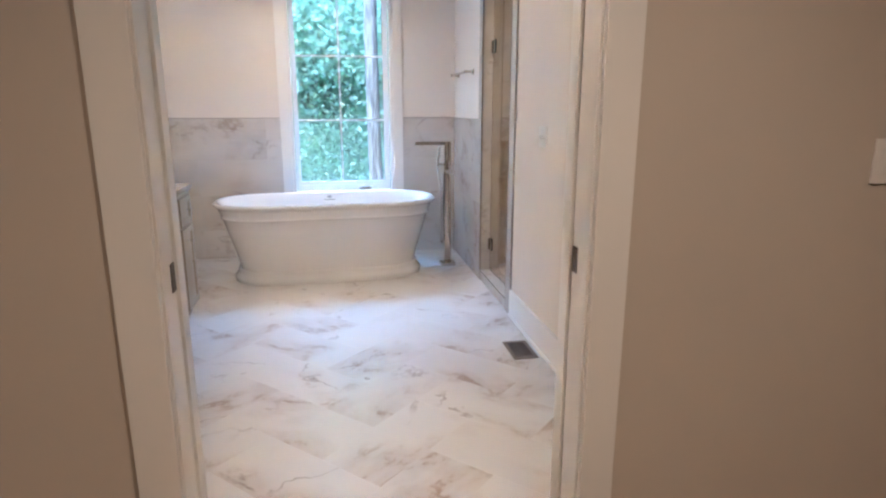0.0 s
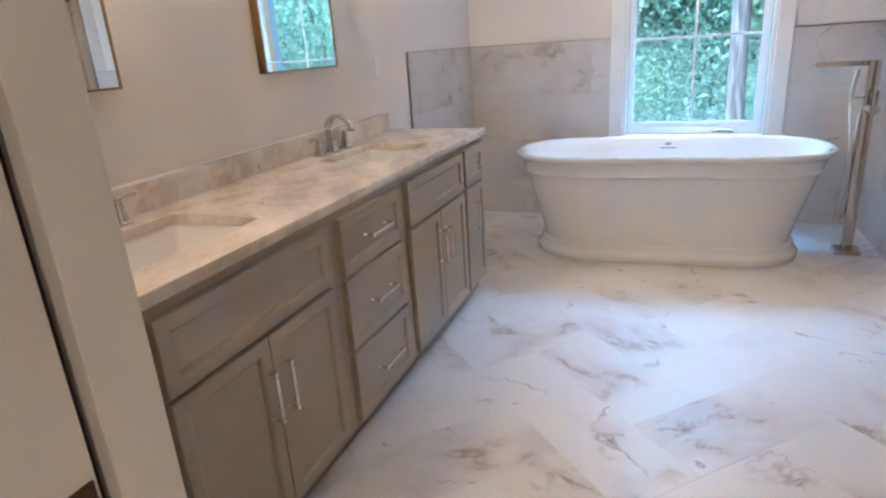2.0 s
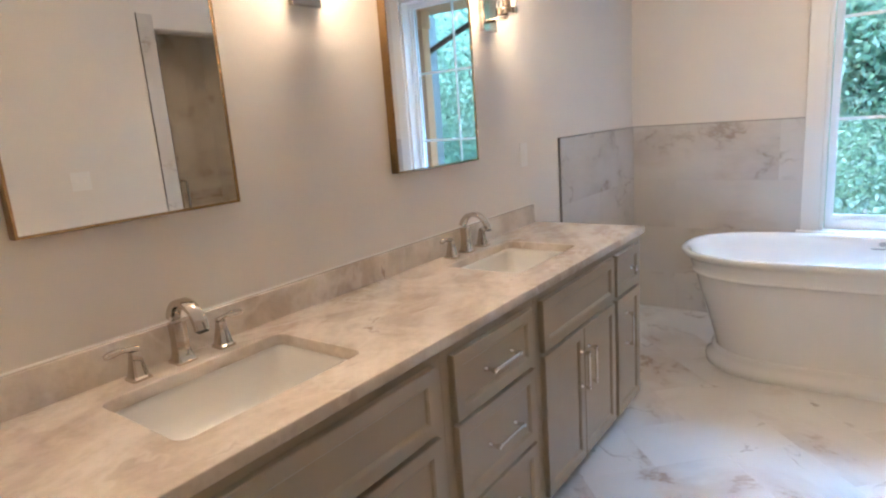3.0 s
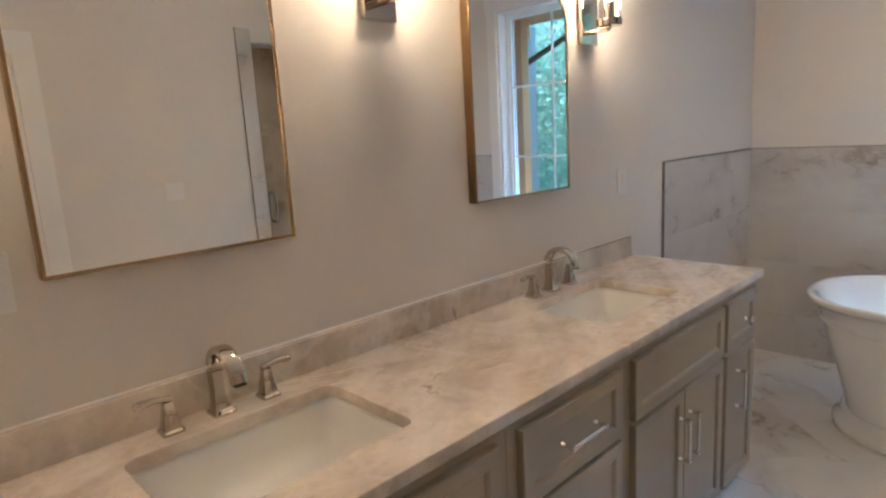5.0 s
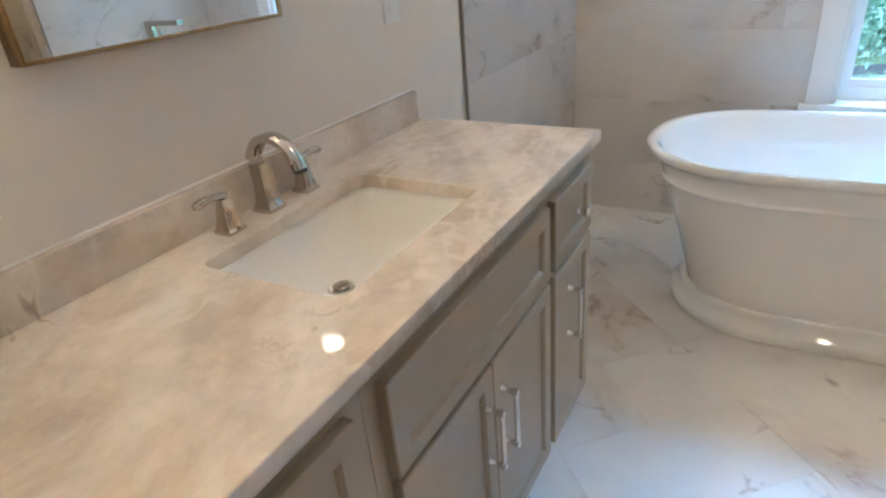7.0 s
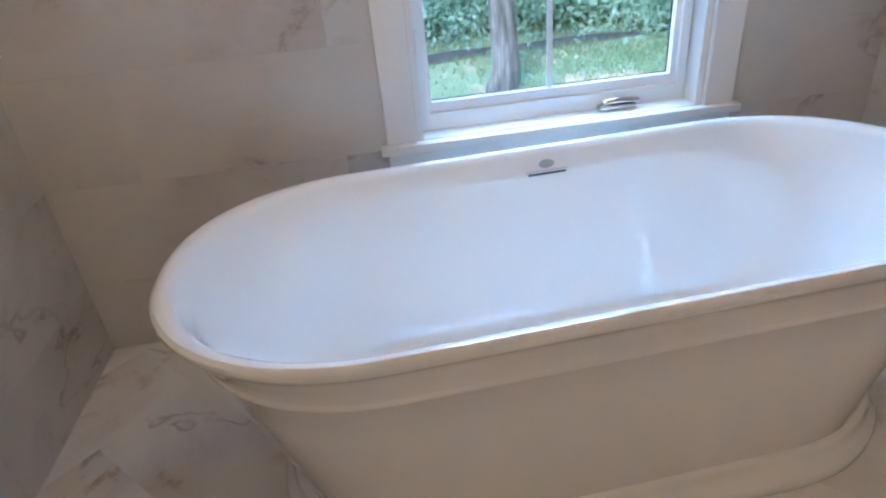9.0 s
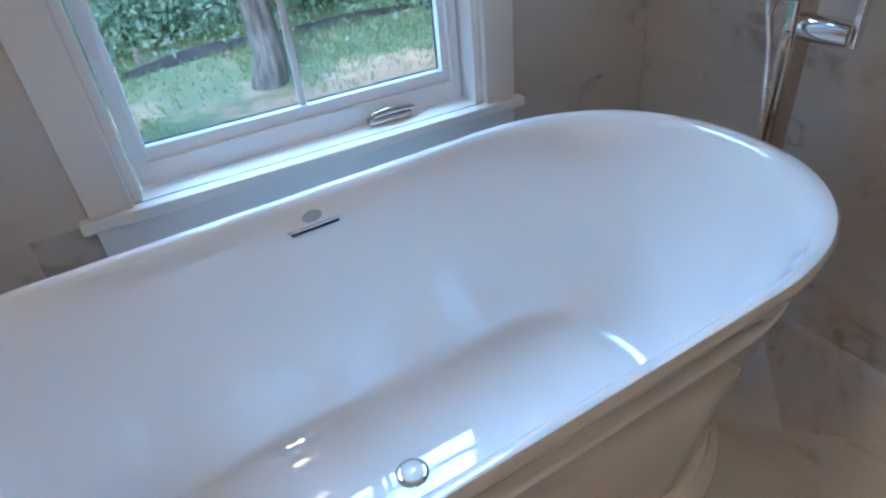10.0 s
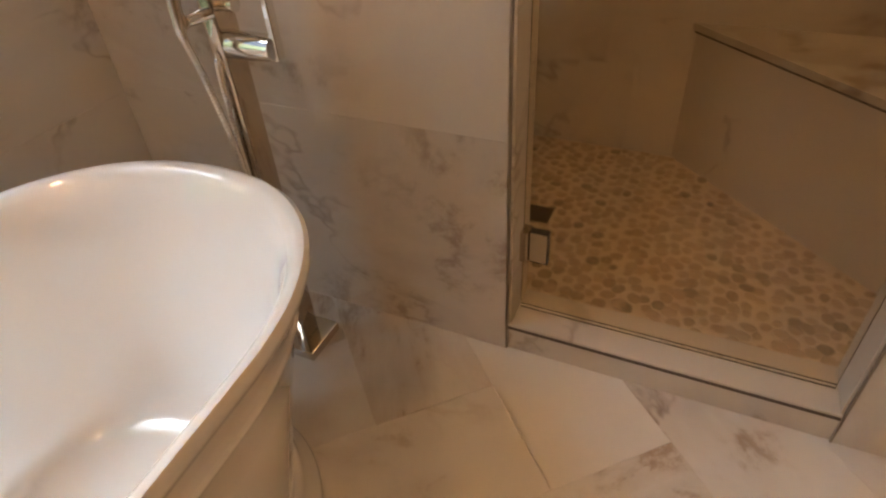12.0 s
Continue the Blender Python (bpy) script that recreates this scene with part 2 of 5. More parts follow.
YARD = ground_mat()
LEAVES = leaf_mat("leaves", (0.17, 0.245, 0.225), (0.36, 0.455, 0.40))
LEAVES_B = leaf_mat("leaves_light", (0.22, 0.31, 0.265), (0.47, 0.55, 0.44))
GRASS = leaf_mat("grass_blades", (0.15, 0.21, 0.11), (0.28, 0.33, 0.18))
BARK = bark_mat()
CEDAR = wood_mat("cedar", (0.42, 0.20, 0.085), (0.60, 0.33, 0.16))
OAK = wood_mat("oak_floor", (0.22, 0.14, 0.08), (0.36, 0.25, 0.15))
SIDING = paint("siding_paint", (0.24, 0.25, 0.26), 0.7)
FABRIC = plain("silt_fabric", (0.035, 0.035, 0.038), 0.8)


def glowing_woods():
    """Far foliage with haze and sunlight painted in its colour, plus an added glow."""
    k = Mat("glowing_woods", 1.0)
    w = k.coords()
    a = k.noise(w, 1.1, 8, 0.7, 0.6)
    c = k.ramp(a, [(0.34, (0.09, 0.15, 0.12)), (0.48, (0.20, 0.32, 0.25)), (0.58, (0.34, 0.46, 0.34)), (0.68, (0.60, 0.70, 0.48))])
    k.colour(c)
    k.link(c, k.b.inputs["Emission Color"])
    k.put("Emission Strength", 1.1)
    return k.m


GLOWING_WOODS = glowing_woods()

# ---- building helpers ----


def box(bm, x0, x1, y0, y1, z0, z1, bevel=0.0):
    res = bmesh.ops.create_cube(bm, size=1.0)
    vs = res["verts"]
    for v in vs:
        v.co = Vector(((x0 + x1) / 2 + v.co.x * (x1 - x0), (y0 + y1) / 2 + v.co.y * (y1 - y0), (z0 + z1) / 2 + v.co.z * (z1 - z0)))
    if bevel:
        es = list({e for v in vs for e in v.link_edges})
        bmesh.ops.bevel(bm, geom=es, offset=bevel, segments=2, affect='EDGES', profile=0.6)
    return bm


def boxed(x0, x1, y0, y1, z0, z1, bevel=0.0):
    return box(bmesh.new(), x0, x1, y0, y1, z0, z1, bevel)


def lathe(bm, profile, centre, segs=32, axis='z', ring=None):
    """Loft rings of (radius, height); ring maps an angle and radius to a plan point."""
    loops = []
    for r, h in profile:
        loop = []
        for i in range(segs):
            a = 2 * math.pi * i / segs
            u, v = ring(a, r) if ring else (r * math.cos(a), r * math.sin(a))
            p = (u, v, h) if axis == 'z' else (h, u, v) if axis == 'x' else (u, h, v)
            loop.append(bm.verts.new(Vector(centre) + Vector(p)))
        loops.append(loop)
    for a, b in zip(loops, loops[1:]):
        for i in range(segs):
            bm.faces.new((a[i], a[(i + 1) % segs], b[(i + 1) % segs], b[i]))
    for loop in (loops[0], loops[-1]):
        bm.faces.new(loop)
    bmesh.ops.recalc_face_normals(bm, faces=bm.faces)
    return bm


def tube(bm, pts, radius, segs=12, flat=1.0):
    """A swept round bar along points; radius a number or one for each point."""
    pts = [Vector(p) for p in pts]
    rad = [radius] * len(pts) if isinstance(radius, (int, float)) else radius
    up, loops = None, []
    for i, p in enumerate(pts):
        d = (pts[min(i + 1, len(pts) - 1)] - pts[max(i - 1, 0)]).normalized()
        if up is None:
            up = d.orthogonal().normalized()
        up = (up - d * up.dot(d)).normalized()
        side = d.cross(up)
        loops.append([bm.verts.new(p + (up * math.cos(a) * flat + side * math.sin(a)) * rad[i]) for a in (2 * math.pi * j / segs for j in range(segs))])
    for a, b in zip(loops, loops[1:]):
        for j in range(segs):
            bm.faces.new((a[j], a[(j + 1) % segs], b[(j + 1) % segs], b[j]))
    bm.faces.new(loops[0][::-1]), bm.faces.new(loops[-1])
    bmesh.ops.recalc_face_normals(bm, faces=bm.faces)
    return bm


def bend(pts, r=0.01, n=5):
    """Round the inner corners of a polyline."""
    pts = [Vector(p) for p in pts]
    out = [pts[0]]
    for a, b, c in zip(pts, pts[1:], pts[2:]):
        u, w = (a - b), (c - b)
        k = min(r, u.length / 2.01, w.length / 2.01)
        p, q = b + u.normalized() * k, b + w.normalized() * k
        out += [p * (1 - s) ** 2 + b * 2 * s * (1 - s) + q * s * s for s in (i / n for i in range(n + 1))]
    return out + [pts[-1]]


def smooth_line(pts, n=6):
    """Catmull-Rom through the points."""
    pts = [Vector(p) for p in pts]
    full = [2 * pts[0] - pts[1], *pts, 2 * pts[-1] - pts[-2]]
    out = []
    for a, b, c, d in zip(full, full[1:], full[2:], full[3:]):
        for i in range(n):
            s = i / n
            out.append(0.5 * (2 * b + (c - a) * s + (2 * a - 5 * b + 4 * c - d) * s * s + (3 * b - a - 3 * c + d) * s ** 3))
    return out + [pts[-1]]


def plate(loops, half, bevel=0.0):
    """A flat plate in the XY plane, bounded by the first loop, with the others as holes, as a bmesh."""
    cu = bpy.data.curves.new("outline", 'CURVE')
    cu.dimensions, cu.fill_mode, cu.extrude, cu.bevel_depth, cu.bevel_resolution = '2D', 'BOTH', half, bevel, 2
    if bevel:
        cu.offset = -bevel
        cu.extrude = half - bevel
    for loop in loops:
        sp = cu.splines.new('POLY')
        sp.points.add(len(loop) - 1)
        for p, co in zip(sp.points, loop):
            p.co = (co[0], co[1], 0, 1)
        sp.use_cyclic_u = True
    ob = new("outline", cu)
    bpy.context.view_layer.update()
    me = bpy.data.meshes.new_from_object(ob.evaluated_get(bpy.context.evaluated_depsgraph_get()))
    bm = bmesh.new()
    bm.from_mesh(me)
    bpy.data.objects.remove(ob), bpy.data.curves.remove(cu), bpy.data.meshes.remove(me)
    return bm


def rounded(x0, x1, y0, y1, r, n=5):
    out = []
    for cx, cy, a0 in ((x1 - r, y1 - r, 0), (x0 + r, y1 - r, 90), (x0 + r, y0 + r, 180), (x1 - r, y0 + r, 270)):
        out += [(cx + r * math.cos(radians(a0 + 90 * i / n)), cy + r * math.sin(radians(a0 + 90 * i / n))) for i in range(n + 1)]
    return out


def root_of(ob):
    while ob.parent:
        ob = ob.parent
    return ob


def thing(name, at, label, category, group="", kind=""):
    """An Empty at the base of a thing."""
    ob = new(name)
    ob.empty_display_size = 0.1
    ob.location = at
    return tagged(ob, label, category, group, kind)


def mesh_ob(name, bm, material, at=(0, 0, 0), soft=False):
    bmesh.ops.translate(bm, verts=bm.verts, vec=-Vector(at))
    me = bpy.data.meshes.new(name)
    bm.to_mesh(me)
    bm.free()
    me.materials.append(material)
    if soft:
        for p in me.polygons:
            p.use_smooth = True
        me.set_sharp_from_angle(angle=radians(38))
    return new(name, me)


def part(name, bm, material, parent, label="", soft=False):
    """One mesh part, given in world places, under a thing or a part."""
    ob = mesh_ob(name, bm, material, root_of(parent).location, soft)
    ob.parent = parent
    if label:
        ob["label"] = label
    return ob


def solid(name, bm, material, label, category, group="", kind="", soft=False, at=(0, 0, 0)):
    ob = mesh_ob(name, bm, material, at, soft)
    ob.location = at
    return tagged(ob, label, category, group, kind)


def structure(name, bm, material, label, category="wall"):
    return solid(name, bm, material, label, category, "", "structure")


# ---- the plan ----
XL, XR = -1.30, 1.39          # side walls
YD, YB = 1.58, 5.90           # wall with the doorway (inside face), window wall
YH = 1.43                     # hall face of the doorway wall
ZC = 2.74                     # ceiling
DL, DR, DH = -0.128, 0.842, 2.06   # doorway
TILE_TOP, TILE_Y = 1.296, 4.70
WX0, WX1, WZ0, WZ1 = -0.15, 0.785, 0.612, 2.47   # window opening
SY0, SY1, SZ1 = 3.98, 4.76, 2.195                # shower opening
CURB = 0.081
SHX, SHY0, SHY1 = 2.56, 3.55, 5.08               # shower inside
TX, TY = 0.16, 5.24                              # tub centre

# ---- shell ----
bm = boxed(XL - 0.14, XL, YH, YB + 0.16, -0.1, ZC)
structure("wall_west", bm, WALL, "warm greige painted wall behind the double vanity")

bm = bmesh.new()
Y0, Y1 = YB, YB + 0.16
box(bm, XL, WX0, Y0, Y1, -0.1, ZC), box(bm, WX1, XR + 0.14, Y0, Y1, -0.1, ZC)
box(bm, WX0, WX1, Y0, Y1, -0.1, WZ0 - 0.03), box(bm, WX0, WX1, Y0, Y1, WZ1, ZC)
structure("wall_north", bm, WALL, "greige painted wall with a tall window above marble wainscot")

# right wall, with the shower opening and a side doorway near the hall
SD0, SD1 = 1.78, 2.58
bm = bmesh.new()
X0, X1 = XR, XR + 0.14
box(bm, X0, X1, YH, SD0, -0.1, ZC), box(bm, X0, X1, SD0, SD1, 2.06, ZC), box(bm, X0, X1, SD1, SY0, -0.1, ZC)
box(bm, X0, X1, SY0, SY1, SZ1, ZC), box(bm, X0, X1, SY1, YB, -0.1, ZC)
structure("wall_east", bm, WALL, "light greige painted wall beside the tiled shower opening")

bm = bmesh.new()
box(bm, XL, DL - 0.02, YH, YD, -0.1, ZC), box(bm, DR + 0.02, XR, YH, YD, -0.1, ZC), box(bm, DL - 0.02, DR + 0.02, YH, YD, DH + 0.02, ZC)
structure("wall_south", bm, WALL, "greige painted wall with the pocket doorway in it")

# hall behind the doorway
bm = bmesh.new()
box(bm, -1.6, DL - 0.09, YH - 0.006, YH, 0.0, ZC), box(bm, DR + 0.09, 2.6, YH - 0.006, YH, 0.0, ZC), box(bm, DL - 0.09, DR + 0.09, YH - 0.006, YH, 2.17, ZC)
structure("hall_wall_north", bm, HALL, "taupe painted hall wall round the doorway")
bm = bmesh.new()
box(bm, -1.75, -1.6, -1.6, YH, -0.1, ZC), box(bm, 2.6, 2.75, -1.6, YH, -0.1, ZC), box(bm, -1.75, 2.75, -1.75, -1.6, -0.1, ZC)
structure("hall_wall_south", bm, HALL, "taupe painted walls closing the hall")
structure("hall_floor", boxed(-1.6, 2.6, -1.6, YH, -0.1, -0.002), OAK, "brown wooden hall floor", "floor")

bm = bmesh.new()
box(bm, -1.75, 2.75, -1.75, YB + 0.16, ZC, ZC + 0.15)
structure("ceiling", bm, CEIL, "flat white painted ceiling", "ceiling")

# closet beyond the side doorway
bm = bmesh.new()
box(bm, XR + 0.14, 2.65, 1.45, 1.55, -0.1, ZC), box(bm, XR + 0.14, 2.65, 2.85, 2.95, -0.1, ZC), box(bm, 2.65, 2.75, YH, 2.95, -0.1, ZC)
structure("closet_wall", bm, HALL, "plain painted walls of the small side room")
structure("closet_floor", boxed(XR, 2.65, 1.5, 2.9, -0.1, -0.001), GROUT, "plain pale floor of the small side room", "floor")

# shower alcove
bm = bmesh.new()
box(bm, XR + 0.14, SHX, SHY1, SHY1 + 0.1, -0.1, 2.5), box(bm, SHX, SHX + 0.1, SHY0 - 0.1, SHY1 + 0.1, -0.1, 2.5)
box(bm, XR + 0.14, SHX, SHY0 - 0.1, SHY0, -0.1, 2.5)
shower_wall = structure("shower_wall", bm, GROUT, "marble tiled walls inside the shower")
structure("shower_ceiling", boxed(XR + 0.14, SHX + 0.1, SHY0 - 0.1, SHY1 + 0.1, 2.5, 2.58), CEIL, "white ceiling of the shower", "ceiling")

floor = structure("floor", boxed(XL, XR, YH, YB, -0.1, -0.0025), GROUT, "white marble-look tile floor laid in a diagonal herringbone", "floor")

# ---- doorway: jambs, casing, latch plates ----
door = thing("door_1", ((DL + DR) / 2, 1.5, 0), "white painted pocket doorway with flat casing and dark latch plates", "doorway", kind="structure")
for s, x in ((-1, DL), (1, DR)):
    part("jamb", boxed(*sorted((x, x + s * 0.02)), YH - 0.004, 1.522, 0, DH, 0.0015), TRIM, door)
    part("inner_jamb", boxed(*sorted((x - s * 0.006, x + s * 0.02)), 1.532, YD + 0.004, 0, DH, 0.0015), TRIM, door)
    part("pocket_slot", boxed(*sorted((x + s * 0.012, x + s * 0.0195)), 1.5225, 1.5315, 0, DH), SLOT, door)
    part("casing", boxed(*sorted((x + s * 0.005, x + s * 0.096)), YH - 0.026, YH - 0.006, 0, DH + 0.11, 0.002), TRIM, door)
    part("inner_casing", boxed(*sorted((x + s * 0.005, x + s * 0.115)), YD + 0.001, YD + 0.02, 0, DH + 0.11, 0.002), TRIM, door) if s > 0 else None
    part("latch_plate", boxed(*sorted((x, x - s * 0.0025)), 1.488, 1.518, 0.985, 1.052, 0.0008), BRONZE, door, "dark bronze latch plate")
part("head_jamb", boxed(DL, DR, YH - 0.004, YD + 0.004, DH, DH + 0.02), TRIM, door)
part("head_casing", boxed(DL - 0.096, DR + 0.096, YH - 0.028, YH - 0.006, DH + 0.11, DH + 0.22, 0.002), TRIM, door)

side = thing("door_2", (XR, 2.18, 0), "white painted casing round an open side doorway", "doorway", kind="structure")
part("casing", boxed(XR - 0.02, XR, SD1, SD1 + 0.11, 0, 2.17, 0.002), TRIM, side)
part("casing", boxed(XR - 0.02, XR, SD0 - 0.11, SD0, 0, 2.17, 0.002), TRIM, side)
part("head_casing", boxed(XR - 0.02, XR, SD0, SD1, 2.06, 2.17, 0.002), TRIM, side)
part("jamb", boxed(XR - 0.004, XR + 0.145, SD1 - 0.018, SD1 - 0.0005, 0, 2.06), TRIM, side)
part("jamb", boxed(XR - 0.004, XR + 0.145, SD0 + 0.0005, SD0 + 0.018, 0, 2.06), TRIM, side)

bm = boxed(XR - 0.016, XR, SD1 + 0.112, 3.868, 0.0, 0.185, 0.0015)
box(bm, XR - 0.024, XR, SD1 + 0.112, 3.868, 0.0, 0.018, 0.004)
structure("baseboard", bm, TRIM, "tall white painted baseboard with a shoe moulding", "baseboard")

# ---- window ----
win = thing("window_1", ((WX0 + WX1) / 2, YB, WZ0), "tall white casement window with grilles and wide flat casing", "window", kind="structure")
CW = 0.098
part("casing", boxed(WX0 - CW, WX0 - 0.004, YB - 0.022, YB - 0.0005, WZ0, WZ1 + 0.004, 0.002), TRIM, win)
part("casing", boxed(WX1 + 0.004, WX1 + CW, YB - 0.022, YB - 0.0005, WZ0, WZ1 + 0.004, 0.002), TRIM, win)
part("head_casing", boxed(WX0 - CW - 0.012, WX1 + CW + 0.012, YB - 0.026, YB - 0.0005, WZ1 + 0.004, WZ1 + 0.125, 0.002), TRIM, win)
part("window_sill", boxed(WX0 - CW - 0.022, WX1 + CW + 0.022, YB - 0.042, YB + 0.075, WZ0 - 0.028, WZ0, 0.004), TRIM, win)
part("joint", boxed(WX0 - 0.002, WX1 + 0.002, YB - 0.0075, YB - 0.0040, WZ0 - 0.004, WZ0 + 0.0006), SEALANT, win, "fine joint between stool and liner")
part("apron", boxed(WX0 - CW, WX1 + CW, YB - 0.018, YB - 0.0005, WZ0 - 0.13, WZ0 - 0.028, 0.002), TRIM, win)
for x0, x1 in ((WX0, WX0 + 0.018), (WX1 - 0.018, WX1)):
    part("jamb_liner", boxed(x0, x1, YB, YB + 0.075, WZ0, WZ1), TRIM, win)
part("head_liner", boxed(WX0 + 0.018, WX1 - 0.018, YB, YB + 0.075, WZ1 - 0.018, WZ1), TRIM, win)
GY = YB + 0.105
FX0, FX1, FZ0, FZ1 = -0.128, 0.762, WZ0, 2.45
bm = plate([[(FX0, FZ0), (FX1, FZ0), (FX1, FZ1), (FX0, FZ1)], [(-0.098, 0.668), (-0.098, 2.425), (0.732, 2.425), (0.732, 0.668)]], 0.045, 0.003)
bmesh.ops.rotate(bm, verts=bm.verts, cent=(0, 0, 0), matrix=Matrix.Rotation(radians(90), 3, 'X'))
bmesh.ops.translate(bm, verts=bm.verts, vec=(0, GY + 0.012, 0))
part("window_frame", bm, VINYL, win)
GX0, GX1, GZ0, GZ1 = -0.088, 0.712, 0.70, 2.405
bm = plate([[(-0.1, 0.666), (0.734, 0.666), (0.734, 2.427), (-0.1, 2.427)], [(GX0, GZ0), (GX0, GZ1), (GX1, GZ1), (GX1, GZ0)]], 0.02, 0.004)
bmesh.ops.rotate(bm, verts=bm.verts, cent=(0, 0, 0), matrix=Matrix.Rotation(radians(90), 3, 'X'))
bmesh.ops.translate(bm, verts=bm.verts, vec=(0, GY, 0))
sash = part("sash", bm, VINYL, win)
ZS = [GZ0 - 0.01, 1.276, 1.858, GZ1 + 0.01]
XS = [GX0 - 0.01, 0.306, GX1 + 0.01]
for xa, xb in zip(XS, XS[1:]):
    for za, zb in zip(ZS, ZS[1:]):
        pane = part("pane", boxed(xa, xb, GY + 0.001, GY + 0.005, za, zb), PANE, sash)
        pane.visible_shadow = False
part("grille_bar", boxed(0.297, 0.315, GY - 0.008, GY - 0.0005, GZ0, GZ1, 0.002), VINYL, sash)
for z in ZS[1:-1]:
    part("grille_bar", boxed(GX0, 0.2965, GY - 0.008, GY - 0.0005, z - 0.009, z + 0.009, 0.002), VINYL, sash)
    part("grille_bar", boxed(0.3155, GX1, GY - 0.008, GY - 0.0005, z - 0.009, z + 0.009, 0.002), VINYL, sash)
part("spacer", boxed(GX0, GX1, GY + 0.006, GY + 0.012, GZ0 - 0.006, GZ0 + 0.003), SLOT, sash)
part("spacer", boxed(GX1 - 0.003, GX1 + 0.006, GY + 0.006, GY + 0.012, GZ0 + 0.003, GZ1), SLOT, sash)
bm = boxed(0.455, 0.585, YB + 0.035, YB + 0.067, WZ0 + 0.0005, WZ0 + 0.022, 0.008)
op = part("crank_operator", bm, NICKEL, win, "folding metal window crank", True)
part("crank_handle", tube(bmesh.new(), smooth_line([(0.47, YB + 0.05, WZ0 + 0.024), (0.50, YB + 0.046, WZ0 + 0.030), (0.55, YB + 0.044, WZ0 + 0.030), (0.592, YB + 0.044, WZ0 + 0.026)]), [0.011] * 12 + [0.009] * 7), NICKEL, op, "", True)
part("sash_lock", boxed(FX0 + 0.002, FX0 + 0.012, YB + 0.05, YB + 0.066, 0.86, 0.93, 0.002), VINYL, win)

# ---- vanity ----
FX, FACE = -0.722, -0.742      # door fronts, face frame


def front(y0, y1, z0, z1, rail=0.052):
    """A framed door or drawer front with a recessed, bead-edged panel."""
    bm = bmesh.new()
    box(bm, FACE + 0.0005, FX, y0, y1, z0, z1)
    f = [f for f in bm.faces if f.normal.x > 0.9]
    bmesh.ops.inset_region(bm, faces=f, thickness=0.003, depth=0.0)
    f = [f for f in bm.faces if f.normal.x > 0.9 and f.calc_area() == max(g.calc_area() for g in bm.faces if g.normal.x > 0.9)]
    bmesh.ops.inset_region(bm, faces=f, thickness=rail, depth=0.0)
    bmesh.ops.inset_region(bm, faces=f, thickness=0.009, depth=-0.005)
    bmesh.ops.inset_region(bm, faces=f, thickness=0.003, depth=-0.004)
    for v in bm.verts:
        if v.co.x > FX - 0.0001 and (min(abs(v.co.y - y0), abs(v.co.y - y1)) < 1e-5 or min(abs(v.co.z - z0), abs(v.co.z - z1)) < 1e-5):
            v.co.x -= 0.003
    return bm


def pull(y, z, length, upright):
    """A bowed bar pull with flared feet."""
    h = length / 2
    out = 0.033
    path = [(FX - 0.002, -h), (FX + out * 0.8, -h), (FX + out, -h + 0.012), (FX + out, h - 0.012), (FX + out * 0.8, h), (FX - 0.002, h)]
    pts = [(x, y, z + s) if upright else (x, y + s, z) for x, s in path]
    bm = tube(bmesh.new(), bend(pts, 0.008, 4), 0.0054, 10)
    for s in (-h, h):
        c = (FX, y, z + s) if upright else (FX, y + s, z)
        lathe(bm, [(0.0095, 0.0), (0.0095, 0.002), (0.006, 0.008), (0.0055, 0.016)], c, 12, 'x')
        lathe(bm, [(0.0062, out - 0.012), (0.0082, out - 0.006), (0.0075, out + 0.004), (0.003, out + 0.006)], c, 12, 'x')
    return bm


def cabinet(name, y0, y1, label, fronts, pulls=(), knobs=()):
    ob = thing(name, ((XL + FACE) / 2, (y0 + y1) / 2, 0), label, "cabinet", "vanity cabinets")
    top = 0.70 if name == "sink_cabinet" else 0.86
    bm = boxed(XL + 0.002, FACE, y0 + 0.0005, y1 - 0.0005, 0.085, top)
    if top < 0.8:
        box(bm, FACE - 0.03, FACE, y0 + 0.0005, y1 - 0.0005, top, 0.86)
    part("body", bm, CABINET, ob)
    part("toe_kick", boxed(XL + 0.002, FACE - 0.05, y0 + 0.0005, y1 - 0.0005, 0.0005, 0.0845), TOEKICK, ob, "recessed toe kick with its shade put into a darker brown")
    made = []
    for kind, a, b, c, d in fronts:
        made.append(part(kind, front(a, b, c, d, 0.05 if b - a > 0.26 else 0.042), CABINET, ob))
    for i, y, z, length, upright in pulls:
        part("handle", pull(y, z, length, upright), CHROME, made[i], "polished chrome bar pull", True)
    for i, y, z in knobs:
        part("knob", lathe(bmesh.new(), [(0.010, 0), (0.010, 0.002), (0.0055, 0.007), (0.0055, 0.016), (0.0125, 0.021), (0.0135, 0.026), (0.010, 0.031), (0.003, 0.0325)], (FX, y, z), 20, 'x'), CHROME, made[i], "polished chrome knob", True)
    return ob


def sink_cabinet(y0, y1, a, b, label):
    m = (a + b) / 2
    cabinet("sink_cabinet", y0, y1, label,
            [("drawer_front", a, b, 0.652, 0.834), ("door", a, m - 0.0015, 0.105, 0.638), ("door", m + 0.0015, b, 0.105, 0.638)],
            [(1, m - 0.034, 0.482, 0.14, True), (2, m + 0.034, 0.482, 0.14, True)])


